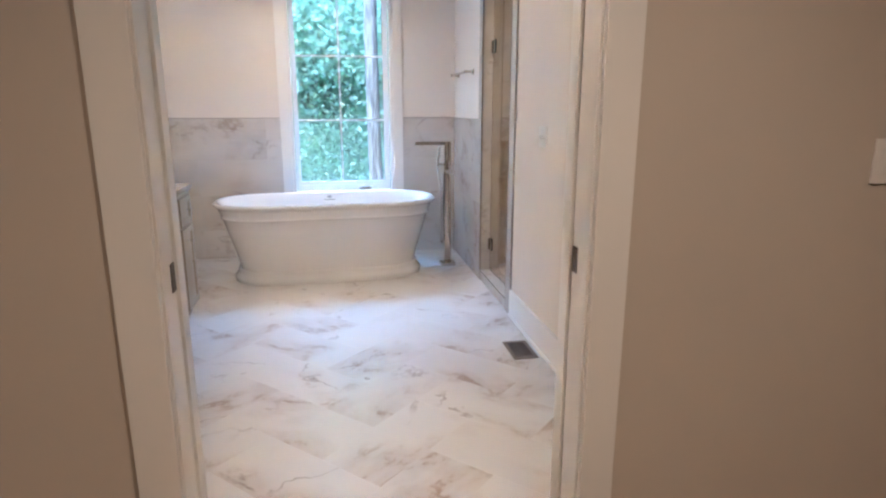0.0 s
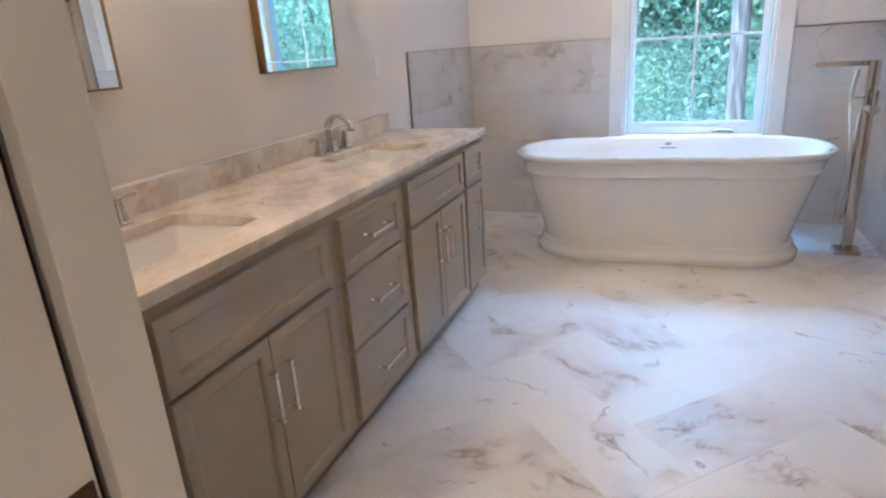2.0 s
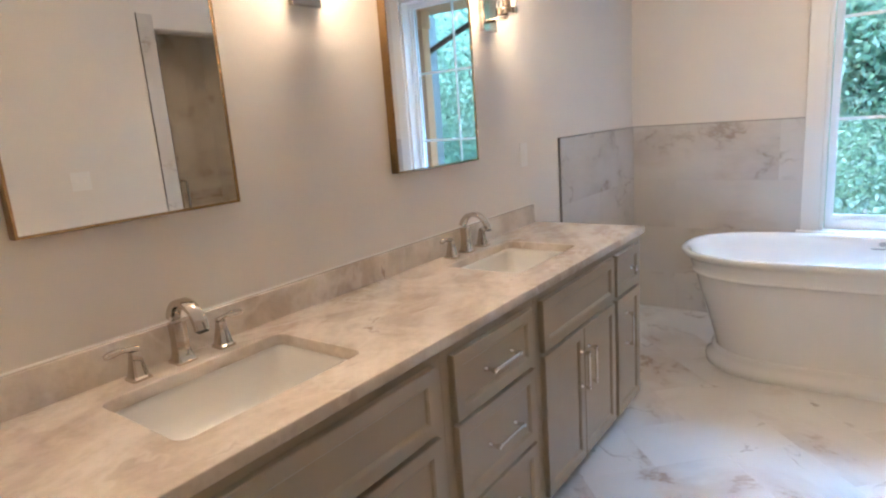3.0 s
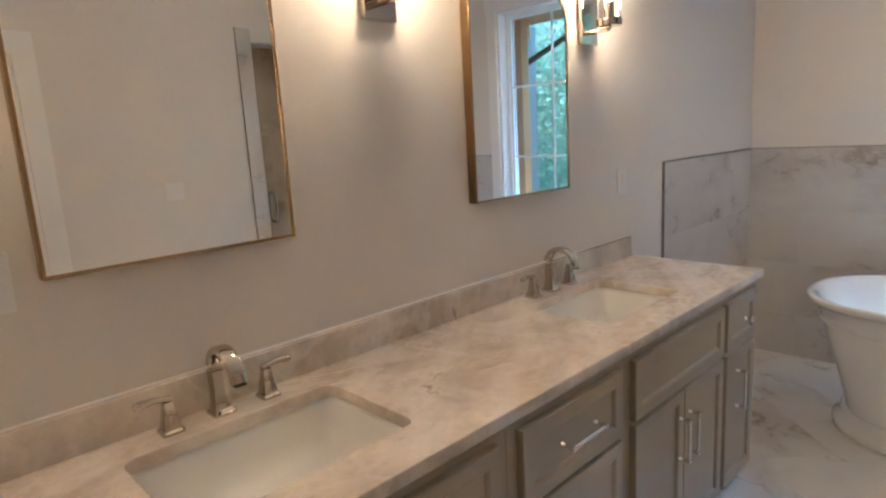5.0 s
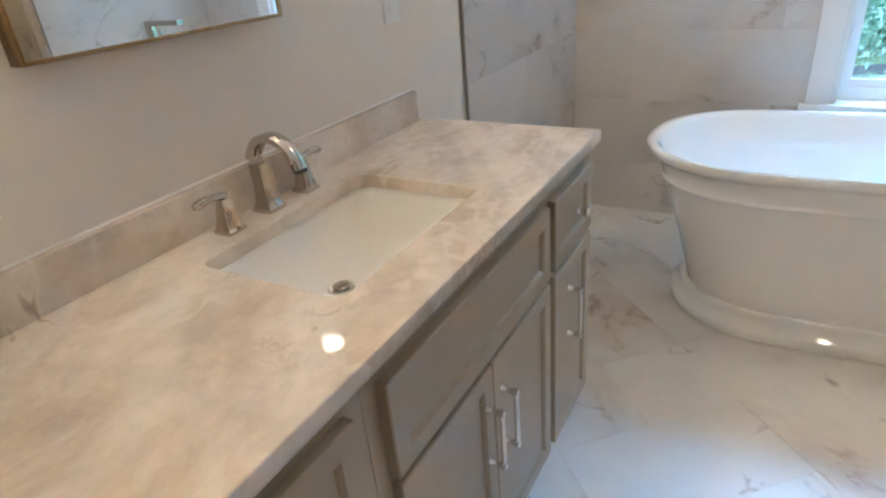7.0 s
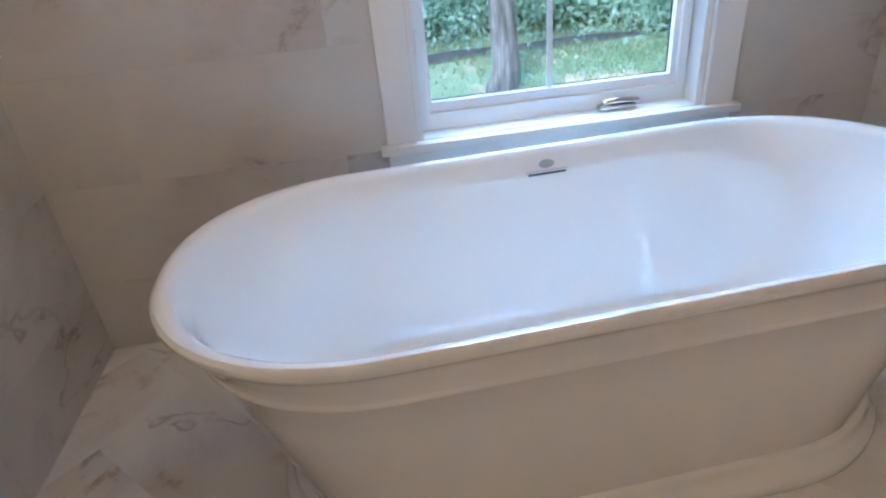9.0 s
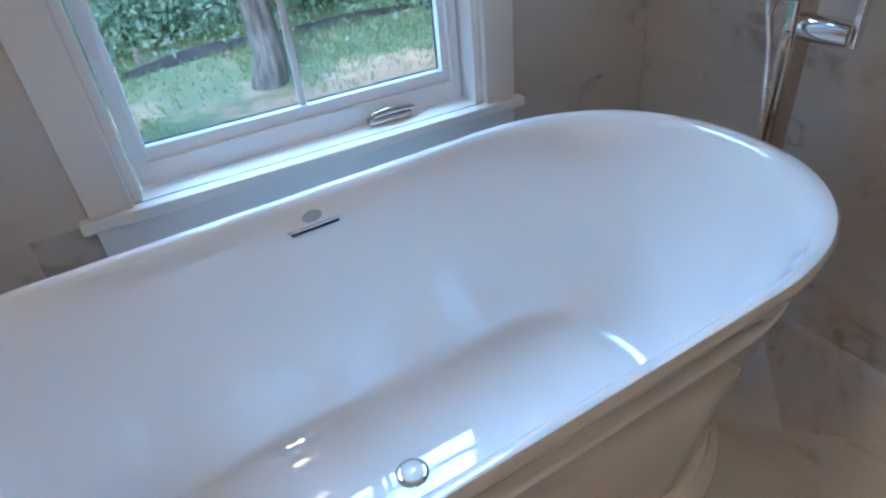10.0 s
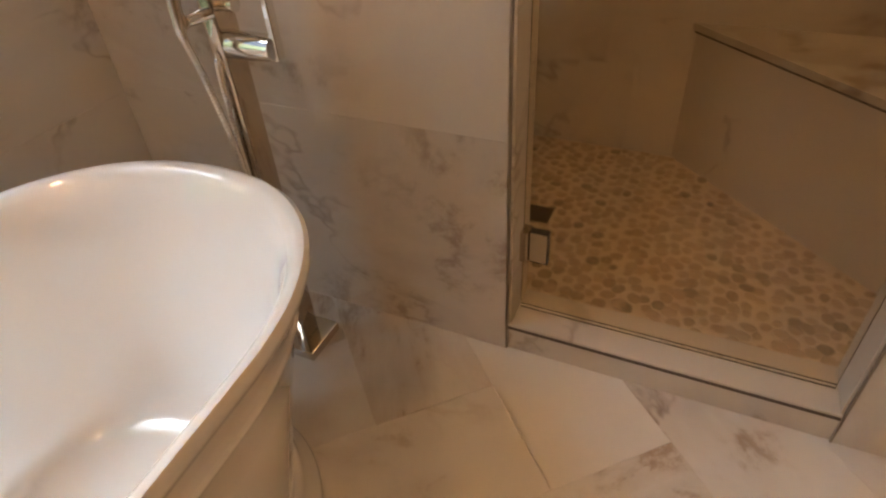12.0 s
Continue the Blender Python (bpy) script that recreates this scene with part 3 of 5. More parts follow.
cabinet("narrow_cabinet", 1.582, 2.06, "greige painted narrow vanity cabinet beside the doorway",
        [("drawer_front", 1.72, 2.02, 0.652, 0.834), ("door", 1.72, 2.02, 0.105, 0.638)], [(1, 1.80, 0.482, 0.14, True)], [(0, 1.87, 0.745)])
sink_cabinet(2.06, 2.785, 2.085, 2.745, "greige painted sink cabinet with two paneled doors near the doorway")
cabinet("drawer_cabinet", 2.785, 3.30, "greige painted bank of three drawers with chrome pulls",
        [("drawer", 2.822, 3.262, 0.640, 0.834), ("drawer", 2.822, 3.262, 0.376, 0.628), ("drawer", 2.822, 3.262, 0.105, 0.364)],
        [(0, 3.0 + 0.042, 0.742, 0.145, False), (1, 3.042, 0.505, 0.145, False), (2, 3.042, 0.24, 0.145, False)])
sink_cabinet(3.30, 3.997, 3.335, 3.982, "greige painted sink cabinet with two paneled doors nearer the bathtub")
cabinet("narrow_cabinet", 3.997, 4.345, "greige painted narrow vanity cabinet with one knob drawer beside the bathtub",
        [("drawer_front", 4.014, 4.296, 0.652, 0.834), ("door", 4.014, 4.296, 0.105, 0.638)], [(1, 4.112, 0.486, 0.14, True)], [(0, 4.18, 0.745)])

CT0, CT1, CTY0, CTY1 = XL + 0.001, -0.728, YD + 0.022, 4.385
SINKS = (2.385, 3.664)
SK0, SK1, SKH = -1.178, -0.855, 0.243
bm = plate([[(CT0, CTY0), (CT1, CTY0), (CT1, CTY1), (CT0, CTY1)]] + [rounded(SK0, SK1, y - SKH, y + SKH, 0.028)[::-1] for y in SINKS], 0.0165, 0.003)
bmesh.ops.translate(bm, verts=bm.verts, vec=(0, 0, 0.895 - 0.0165))
counter = thing("countertop", (-1.0, 3.0, 0.862), "polished taupe quartzite countertop with a low backsplash", "countertop")
part("slab", bm, STONE, counter)
part("backsplash", boxed(XL + 0.001, XL + 0.021, CTY0, 4.352, 0.8955, 0.987, 0.002), STONE, counter, "low quartzite backsplash strip")
# white caulk strip, also painting the highlight along the backsplash's top edge
part("caulk", boxed(XL + 0.0006, XL + 0.007, CTY0, 4.352, 0.9872, 0.9905, 0.0008), TRIM, counter, "thin white caulk line that also paints the lit top edge")


def sink(y):
    cx = (SK0 + SK1) / 2
    ob = thing("sink", (cx, y, 0.72), "white porcelain undermount rectangular sink with a chrome drain", "sink", "vanity sinks")
    hx, hy = (SK1 - SK0) / 2 + 0.004, SKH + 0.004
    bm = bmesh.new()
    loops = []
    for inset, z, r in ((0.0, 0.8615, 0.03), (0.002, 0.845, 0.03), (0.010, 0.79, 0.035), (0.022, 0.755, 0.045), (0.045, 0.737, 0.05), (0.085, 0.730, 0.045), (0.128, 0.7272, 0.03)):
        loops.append([bm.verts.new((p[0], p[1], z)) for p in rounded(cx - hx + inset, cx + hx - inset, y - hy + inset * 1.05, y + hy - inset * 1.05, min(r, hx - inset - 0.002), 6)])
    for a, b in zip(loops, loops[1:]):
        for i in range(len(a)):
            bm.faces.new((a[i], a[(i + 1) % len(a)], b[(i + 1) % len(b)], b[i]))
    bm.faces.new(loops[-1])
    bmesh.ops.recalc_face_normals(bm, faces=bm.faces)
    bmesh.ops.reverse_faces(bm, faces=bm.faces) if bm.faces[-1].normal.z < 0 else None
    bowl = part("bowl", bm, PORCELAIN, ob, "", True)
    mod = bowl.modifiers.new("thick", 'SOLIDIFY')
    mod.thickness, mod.offset = 0.008, -1
    d = part("drain", lathe(bmesh.new(), [(0.031, 0), (0.031, 0.003), (0.025, 0.0045), (0.023, 0.002)], (cx - 0.062, y, 0.7275), 28), CHROME, ob, "chrome drain ring", True)
    part("stopper", lathe(bmesh.new(), [(0.019, 0), (0.019, 0.006), (0.015, 0.008)], (cx - 0.062, y, 0.7295), 24), NICKEL, d, "", True)
    return ob


for y in SINKS:
    sink(y)


def square_loft(bm, levels, centre):
    """Loft of square rings (half x, half y, height)."""
    loops = []
    for hx, hy, h in levels:
        loops.append([bm.verts.new(Vector(centre) + Vector((p[0], p[1], h))) for p in rounded(-hx, hx, -hy, hy, min(hx, hy) * 0.22, 2)])
    for a, b in zip(loops, loops[1:]):
        n = len(a)
        for i in range(n):
            bm.faces.new((a[i], a[(i + 1) % n], b[(i + 1) % n], b[i]))
    bm.faces.new(loops[0][::-1]), bm.faces.new(loops[-1])
    bmesh.ops.recalc_face_normals(bm, faces=bm.faces)
    return bm


def ribbon(bm, pts, widths, thick):
    """A flat bar along points in the XZ plane, wide in y."""
    pts = [Vector(p) for p in pts]
    loops = []
    for i, p in enumerate(pts):
        d = (pts[min(i + 1, len(pts) - 1)] - pts[max(i - 1, 0)]).normalized()
        nrm = Vector((-d.z, 0, d.x))
        w, t = widths[i] / 2, thick[i] / 2
        c = 0.72
        loops.append([bm.verts.new(p + Vector((0, w * a, 0)) + nrm * t * b) for a, b in ((1, -c), (c, -1), (-c, -1), (-1, -c), (-1, c), (-c, 1), (c, 1), (1, c))])
    for a, b in zip(loops, loops[1:]):
        for i in range(8):
            bm.faces.new((a[i], a[(i + 1) % 8], b[(i + 1) % 8], b[i]))
    bm.faces.new(loops[0]), bm.faces.new(loops[-1][::-1])
    bmesh.ops.recalc_face_normals(bm, faces=bm.faces)
    return bm


def faucet(x, y, z):
    ob = thing("faucet", (x, y, z), "polished nickel arched widespread faucet with two lever handles", "faucet", "vanity faucets")
    base = part("spout_base", square_loft(bmesh.new(), [(0.027, 0.027, 0.0005), (0.027, 0.027, 0.006), (0.022, 0.022, 0.010), (0.018, 0.019, 0.024), (0.0155, 0.017, 0.06), (0.0165, 0.018, 0.105)], (x, y, z)), NICKEL, ob, "", True)
    arc = [(x - 0.012, 0.112), (x - 0.006, 0.128), (x + 0.012, 0.149), (x + 0.038, 0.160), (x + 0.066, 0.157), (x + 0.090, 0.142), (x + 0.105, 0.120), (x + 0.111, 0.100)]
    line = smooth_line([(a, y, z + b) for a, b in arc], 4)
    n = len(line)
    part("spout", ribbon(bmesh.new(), line, [0.030 + 0.004 * i / n for i in range(n)], [0.026 - 0.011 * min(1, 1.6 * i / n) for i in range(n)]), NICKEL, ob, "", True)
    part("aerator", boxed(x + 0.103, x + 0.120, y - 0.013, y + 0.013, z + 0.094, z + 0.0995, 0.002), SLOT, ob)
    for s in (-1, 1):
        h = part("handle_base", square_loft(bmesh.new(), [(0.024, 0.024, 0.0005), (0.024, 0.024, 0.006), (0.019, 0.019, 0.010), (0.014, 0.014, 0.04), (0.0105, 0.0105, 0.066), (0.011, 0.011, 0.07)], (x + 0.004, y + s * 0.115, z)), NICKEL, ob, "", True)
        pts = [(x + 0.004, y + s * 0.107, z + 0.072), (x + 0.004, y + s * 0.13, z + 0.078), (x + 0.004, y + s * 0.155, z + 0.080), (x + 0.004, y + s * 0.182, z + 0.076)]
        part("lever", tube(bmesh.new(), smooth_line(pts, 4), [0.0095, 0.009, 0.008, 0.0075, 0.007, 0.007, 0.0075, 0.008, 0.0085, 0.009, 0.0095, 0.009, 0.006], 10), NICKEL, h, "", True)
    return ob


faucet(-1.238, 2.375, 0.895)
faucet(-1.238, 3.662, 0.895)

# ---- mirrors ----


def mirror(y, z0, label):
    """A brass-framed mirror with a stepped arch, flat against the wall."""
    w = 0.27
    half = [(w, 0.0), (w, 0.62)]
    half += [tuple(p)[:2] for p in smooth_line([(w, 0.62, 0), (0.262, 0.655, 0), (0.240, 0.683, 0), (0.205, 0.702, 0), (0.180, 0.716, 0), (0.163, 0.738, 0), (0.140, 0.768, 0), (0.103, 0.791, 0), (0.055, 0.803, 0), (0.0, 0.807, 0)], 4)][1:]
    outer = half + [(-a, b) for a, b in half[-2::-1]]
    k = 0.0065
    inner = [(a * (w - k) / w, k + b * (0.807 - 2 * k) / 0.807) for a, b in outer]
    ob = thing("mirror", (XL, y, z0), label, "mirror", "vanity mirrors")
    turn = Matrix(((0, 0, 1), (1, 0, 0), (0, 1, 0)))

    def stand(bm, x):
        bmesh.ops.transform(bm, verts=bm.verts, matrix=turn.to_4x4())
        bmesh.ops.translate(bm, verts=bm.verts, vec=(x, y, z0))
        bmesh.ops.recalc_face_normals(bm, faces=bm.faces)
        return bm

    part("frame", stand(plate([outer, inner[::-1]], 0.0175, 0.0012), XL + 0.0185), BRASS, ob, "thin deep antique brass frame")
    part("glass", stand(plate([inner], 0.002), XL + 0.030), MIRROR, ob, "clear mirror glass")
    part("backing", stand(plate([inner], 0.004), XL + 0.022), SLOT, ob)
    return ob


mirror(2.356, 1.262, "arched brass-framed mirror over the vanity near the doorway")
mirror(3.57, 1.262, "arched brass-framed mirror over the vanity nearer the bathtub")

# ---- sconces ----


def sconce(y):
    z = 1.805
    ob = thing("wall_sconce", (XL, y, z), "lit nickel wall sconce with a clear glass cylinder shade", "wall light", "vanity sconces")
    part("backplate", boxed(XL + 0.0005, XL + 0.022, y - 0.056, y + 0.056, z, z + 0.19, 0.003), NICKEL, ob, "flat rectangular nickel backplate")
    part("arm", tube(bmesh.new(), bend([(XL + 0.02, y, z + 0.045), (XL + 0.105, y, z + 0.045), (XL + 0.105, y, z + 0.075)], 0.012), 0.008), NICKEL, ob, "", True)
    x = XL + 0.105
    cup = part("cup", lathe(bmesh.new(), [(0.018, 0.055), (0.046, 0.057), (0.048, 0.062), (0.048, 0.083), (0.043, 0.083), (0.043, 0.068), (0.016, 0.067)], (x, y, z), 32), NICKEL, ob, "round nickel shade holder", True)
    part("candle_sleeve", lathe(bmesh.new(), [(0.013, 0.067), (0.013, 0.145), (0.010, 0.147)], (x, y, z), 20), NICKEL, cup, "", True)
    sh = part("shade", lathe(bmesh.new(), [(0.0395, 0.071), (0.0425, 0.071), (0.0425, 0.270), (0.0395, 0.270)], (x, y, z), 40), SHADE, ob, "clear glass cylinder shade", True)
    sh.data.polygons[len(sh.data.polygons) - 1].use_smooth = False
    sh.visible_shadow = False
    part("bulb", lathe(bmesh.new(), [(0.007, 0.147), (0.0125, 0.16), (0.0165, 0.18), (0.0150, 0.198), (0.009, 0.218), (0.002, 0.235)], (x, y, z), 20), BULB, cup, "glowing candle bulb", True)
    lamp("sconce_lamp", 'POINT', SCONCE, WARM, Matrix.Translation((x, y, z + 0.19)), 0.034)
    return ob


SCONCE = 3.6
for y in (1.765, 2.965, 4.02):
    sconce(y)


def can_or_fill_light(x, y, power, z=ZC, spread=130.0, colour=SOFTWARM):
    ob = thing("recessed_or_fill_light", (x, y, z - 0.012), "lit white round recessed ceiling light, unseen and added except over the tub", "ceiling light", "recessed ceiling lights")
    part("trim_ring", lathe(bmesh.new(), [(0.066, -0.001), (0.090, -0.001), (0.088, -0.010), (0.068, -0.012)], (x, y, z), 36), TRIM, ob, "", True)
    part("lens", lathe(bmesh.new(), [(0.064, -0.001), (0.064, -0.006), (0.05, -0.007)], (x, y, z), 32), LED, ob, "glowing round lens", True)
    lamp("recessed_or_fill_lamp", 'AREA', power, colour, pose(x, y, z - 0.016), 0.12, 0, spread)


CAN = 1.0
can_or_fill_light(0.16, 5.22, CAN * 2.0)
# two unseen lights, added to brighten the hall walls and casing
can_or_fill_light(0.8, 0.15, CAN * 5.4, colour=(1.0, 0.64, 0.35))
can_or_fill_light(-0.55, 0.15, CAN * 1.5, colour=(1.0, 0.64, 0.35))
# unseen light, added so that the side room isn't black
can_or_fill_light(2.05, 2.2, CAN * 2.6, colour=WARM)
# unseen light, added to give the shower a warm fill
can_or_fill_light(2.0, 4.35, CAN * 0.95, 2.5, colour=WARM)

# ---- wall plates ----


def wall_plate(at, normal, kind, label, gang=1):
    """A white cover plate with its switches or sockets, on a wall facing +x or -x or -y."""
    w, h = 0.07 + 0.046 * (gang - 1), 0.115
    ob = thing("outlet" if kind == "outlet" else "light_switch", at, label, "outlet" if kind == "outlet" else "switch")
    m = {"+x": Matrix(((0, 0, 1), (1, 0, 0), (0, 1, 0))), "-x": Matrix(((0, 0, -1), (-1, 0, 0), (0, 1, 0))), "-y": Matrix(((1, 0, 0), (0, 0, -1), (0, 1, 0)))}[normal].to_4x4()

    def add(name, bm, mat, parent, soft=False):
        bmesh.ops.transform(bm, verts=bm.verts, matrix=m)
        bmesh.ops.translate(bm, verts=bm.verts, vec=at)
        bmesh.ops.recalc_face_normals(bm, faces=bm.faces)
        return part(name, bm, mat, parent, "", soft)

    cover = add("cover", boxed(-w / 2, w / 2, -h / 2, h / 2, 0.0003, 0.006, 0.002), PLASTIC, ob)
    for g in range(gang):
        u = (g - (gang - 1) / 2) * 0.046
        if kind == "outlet":
            for v in (0.0195, -0.0195):
                s = add("socket", lathe(bmesh.new(), [(0.0165, 0.006), (0.0165, 0.0078), (0.015, 0.0085)], (u, v, 0), 24), PLASTIC, cover, True)
                for du in (-0.0062, 0.0062):
                    add("slot", boxed(u + du - 0.0012, u + du + 0.0012, v + 0.000, v + 0.0085, 0.0084, 0.0090), SLOT, s)
                add("slot", lathe(bmesh.new(), [(0.0024, 0.0084), (0.0024, 0.0090)], (u, v - 0.007, 0), 10), SLOT, s)
        else:
            add("rocker_frame", boxed(u - 0.0165, u + 0.0165, -0.0335, 0.0335, 0.006, 0.0068), PLASTIC, cover)
            if kind == "toggle":
                add("toggle", boxed(u - 0.004, u + 0.004, -0.006, 0.008, 0.0068, 0.018, 0.0015), PLASTIC, cover)
            else:
                add("rocker", boxed(u - 0.014, u + 0.014, -0.03, 0.03, 0.0068, 0.0095, 0.0015), PLASTIC, cover)
    return ob


wall_plate((XL, 2.008, 1.265), "+x", "outlet", "white duplex outlet plate on the wall by a mirror")
wall_plate((XL, 4.295, 1.245), "+x", "rocker", "white rocker switch plate on the wall above the counter end")
wall_plate((XR, 3.335, 1.235), "-x", "toggle", "white double switch plate on the wall beside the shower", 2)
wall_plate((1.63, YH - 0.006, 1.262), "-y", "rocker", "white rocker switch plate on the hall wall")

# ---- bathtub ----


def stadium(cx, cy, a, b, n=64, power=2.2):
    """Plan of the tub: straight sides with rounded ends, of half sizes a and b."""
    out = []
    e = min(a, 1.12 * b)
    for i in range(n):
        t = 2 * math.pi * (i + 0.5) / n
        c, s = math.cos(t), math.sin(t)
        k = 2.0 / power
        out.append((cx + math.copysign(a - e + e * abs(c) ** k, c), cy + b * math.copysign(abs(s) ** k, s)))
    return out


def tub():
    ob = thing("bathtub", (TX, TY, 0), "white freestanding pedestal bathtub with a banded rim and plinth base", "bathtub")
    n = 96

    def loft(levels, cap_last=False, close=None):
        bm = bmesh.new()
        loops = [[bm.verts.new((*p, z)) for p in stadium(TX, TY, a, b, n, pw)] for a, b, z, pw in levels]
        for p, q in zip(loops, loops[1:]):
            for i in range(n):
                bm.faces.new((p[i], p[(i + 1) % n], q[(i + 1) % n], q[i]))
        if cap_last:
            bm.faces.new(loops[-1])
        bmesh.ops.recalc_face_normals(bm, faces=bm.faces)
        return bm

    P = 2.2
    shell = [(0.735, 0.315, 0.085), (0.738, 0.318, 0.11), (0.750, 0.324, 0.16), (0.790, 0.338, 0.30), (0.832, 0.352, 0.43), (0.858, 0.360, 0.516),
             (0.861, 0.3625, 0.520), (0.868, 0.367, 0.522), (0.8705, 0.3695, 0.527), (0.8705, 0.3695, 0.532), (0.868, 0.367, 0.537), (0.867, 0.3665, 0.540), (0.879, 0.372, 0.570), (0.891, 0.379, 0.594), (0.899, 0.383, 0.607), (0.906, 0.387, 0.611),
             (0.917, 0.393, 0.618), (0.924, 0.396, 0.630), (0.923, 0.396, 0.641), (0.914, 0.391, 0.649), (0.900, 0.382, 0.650), (0.888, 0.373, 0.645), (0.876, 0.364, 0.629),
             (0.857, 0.350, 0.584), (0.820, 0.328, 0.48), (0.772, 0.304, 0.36), (0.72, 0.278, 0.25), (0.672, 0.250, 0.19), (0.650, 0.234, 0.166), (0.622, 0.214, 0.152), (0.585, 0.19, 0.1465), (0.50, 0.16, 0.1455), (0.25, 0.08, 0.1445), (0.04, 0.03, 0.144)]
    part("shell", loft([(*q, P) for q in shell], True), ACRYLIC, ob, "", True)
    plinth = [(0.785, 0.352, 0.0005), (0.789, 0.355, 0.008), (0.789, 0.355, 0.034), (0.784, 0.351, 0.043), (0.768, 0.337, 0.060), (0.758, 0.330, 0.080), (0.756, 0.328, 0.094), (0.750, 0.324, 0.101), (0.738, 0.318, 0.104)]
    part("plinth", loft([(*q, P) for q in plinth]), ACRYLIC, ob, "stepped white plinth", True)
    bm = lathe(bmesh.new(), [(0.022, -0.006), (0.022, 0.002), (0.016, 0.004), (0.004, 0.0045)], (0, 0, 0), 28)
    bmesh.ops.transform(bm, verts=bm.verts, matrix=Matrix.Translation((TX + 0.034, TY + 0.3555, 0.606)) @ Euler((radians(73), 0, 0)).to_matrix().to_4x4() @ Matrix.Diagonal((1.0, 0.55, 1, 1)))
    part("overflow", bm, BADGE, ob, "small gray oval rim badge", True)
    bm = boxed(TX - 0.02, TX + 0.088, TY + 0.3435, TY + 0.355, 0.5787, 0.5826, 0.001)
    part("overflow_lip", boxed(TX - 0.026, TX + 0.094, TY + 0.3440, TY + 0.3560, 0.5850, 0.5890, 0.0015), ACRYLIC, ob, "", True)
    part("overflow_slot", bm, SLOT, ob, "thin dark overflow slot")
    dr = part("drain", lathe(bmesh.new(), [(0.036, 0), (0.036, 0.004), (0.030, 0.006), (0.029, 0.003)], (TX + 0.02, TY, 0.1425), 32), CHROME, ob, "chrome drain ring", True)
    part("stopper", lathe(bmesh.new(), [(0.026, 0), (0.026, 0.008), (0.020, 0.012), (0.004, 0.013)], (TX + 0.02, TY, 0.1445), 28), ACRYLIC, dr, "white stopper cap", True)
    ob.rotation_euler = (0, 0, radians(2.9))
    return ob


tub()

# ---- floor-standing tub filler ----


def filler():
    x, y = 1.208, 5.29
    ob = thing("tub_filler", (x, y, 0), "polished nickel floor-mounted tub filler with a hand shower", "tub faucet")
    part("base_plate", boxed(x - 0.066, x + 0.066, y - 0.06, y + 0.06, 0.0005, 0.03, 0.004), NICKEL, ob)
    part("column", boxed(x - 0.029, x + 0.029, y - 0.018, y + 0.018, 0.03, 1.105, 0.006), NICKEL, ob, "", True)
    part("spout", boxed(x - 0.285, x - 0.0295, y - 0.021, y + 0.021, 1.077, 1.105, 0.003), NICKEL, ob, "flat rectangular spout")
    part("valve_body", tube(bmesh.new(), [(x, y - 0.012, 0.85), (x, y - 0.075, 0.85), (x, y - 0.118, 0.85)], [0.028, 0.028, 0.026], 24), CHROME, ob, "", True)
    part("lever", boxed(x - 0.011, x + 0.011, y - 0.130, y - 0.117, 0.828, 0.955, 0.003), CHROME, ob, "flat upright lever")
    part("diverter", tube(bmesh.new(), [(x, y - 0.012, 0.925), (x, y - 0.048, 0.925)], [0.012, 0.014], 18), CHROME, ob, "", True)
    part("shower_bracket", tube(bmesh.new(), [(x - 0.012, y + 0.005, 0.912), (x - 0.072, y + 0.012, 0.912), (x - 0.082, y + 0.012, 0.914)], [0.012, 0.012, 0.017], 18), CHROME, ob, "", True)
    hs = part("hand_shower", tube(bmesh.new(), [(x - 0.088, y + 0.012, 0.905), (x - 0.086, y + 0.012, 0.93), (x - 0.078, y + 0.012, 1.0), (x - 0.07, y + 0.012, 1.06)], [0.011, 0.012, 0.0115, 0.012], 16), CHROME, ob, "slim chrome hand shower", True)
    part("hose_nut", tube(bmesh.new(), [(x - 0.088, y + 0.012, 0.905), (x - 0.09, y + 0.01, 0.885)], [0.011, 0.008], 14), CHROME, hs, "", True)
    hose = smooth_line([(x - 0.09, y + 0.01, 0.888), (x - 0.082, y - 0.004, 0.80), (x - 0.062, y - 0.01, 0.62), (x - 0.058, y - 0.008, 0.44), (x - 0.064, y, 0.28), (x - 0.052, y + 0.01, 0.205), (x - 0.035, y + 0.012, 0.26), (x - 0.032, y + 0.008, 0.45), (x - 0.038, y + 0.004, 0.66), (x - 0.036, y + 0.002, 0.81), (x - 0.024, y, 0.842)], 44)
    part("hose", tube(bmesh.new(), hose, [0.0066 + 0.0007 * (i % 2) for i in range(len(hose))], 8), CHROME, ob, "ribbed metal hose", False)
    return ob


filler()

# ---- shower ----
curb = thing("shower_curb", (XR + 0.07, (SY0 + SY1) / 2, 0), "low marble shower curb with a dark joint line", "curb", kind="structure")
part("face", boxed(XR - 0.004, XR + 0.008, SY0 + 0.0025, SY1 - 0.0025, 0.0, CURB - 0.006, 0.001), WALL_MARBLE, curb)
part("cap", boxed(XR - 0.004, XR + 0.15, SY0, SY1, CURB - 0.0045, CURB + 0.008, 0.002), WALL_MARBLE, curb)
part("core", boxed(XR + 0.008, XR + 0.15, SY0, SY1, -0.05, CURB - 0.005), GROUT, curb)
part("joint", boxed(XR - 0.0048, XR + 0.008, SY0, SY1, CURB - 0.009, CURB + 0.001), SEALANT, curb, "dark sealant joint")
ZCAP = CURB + 0.008

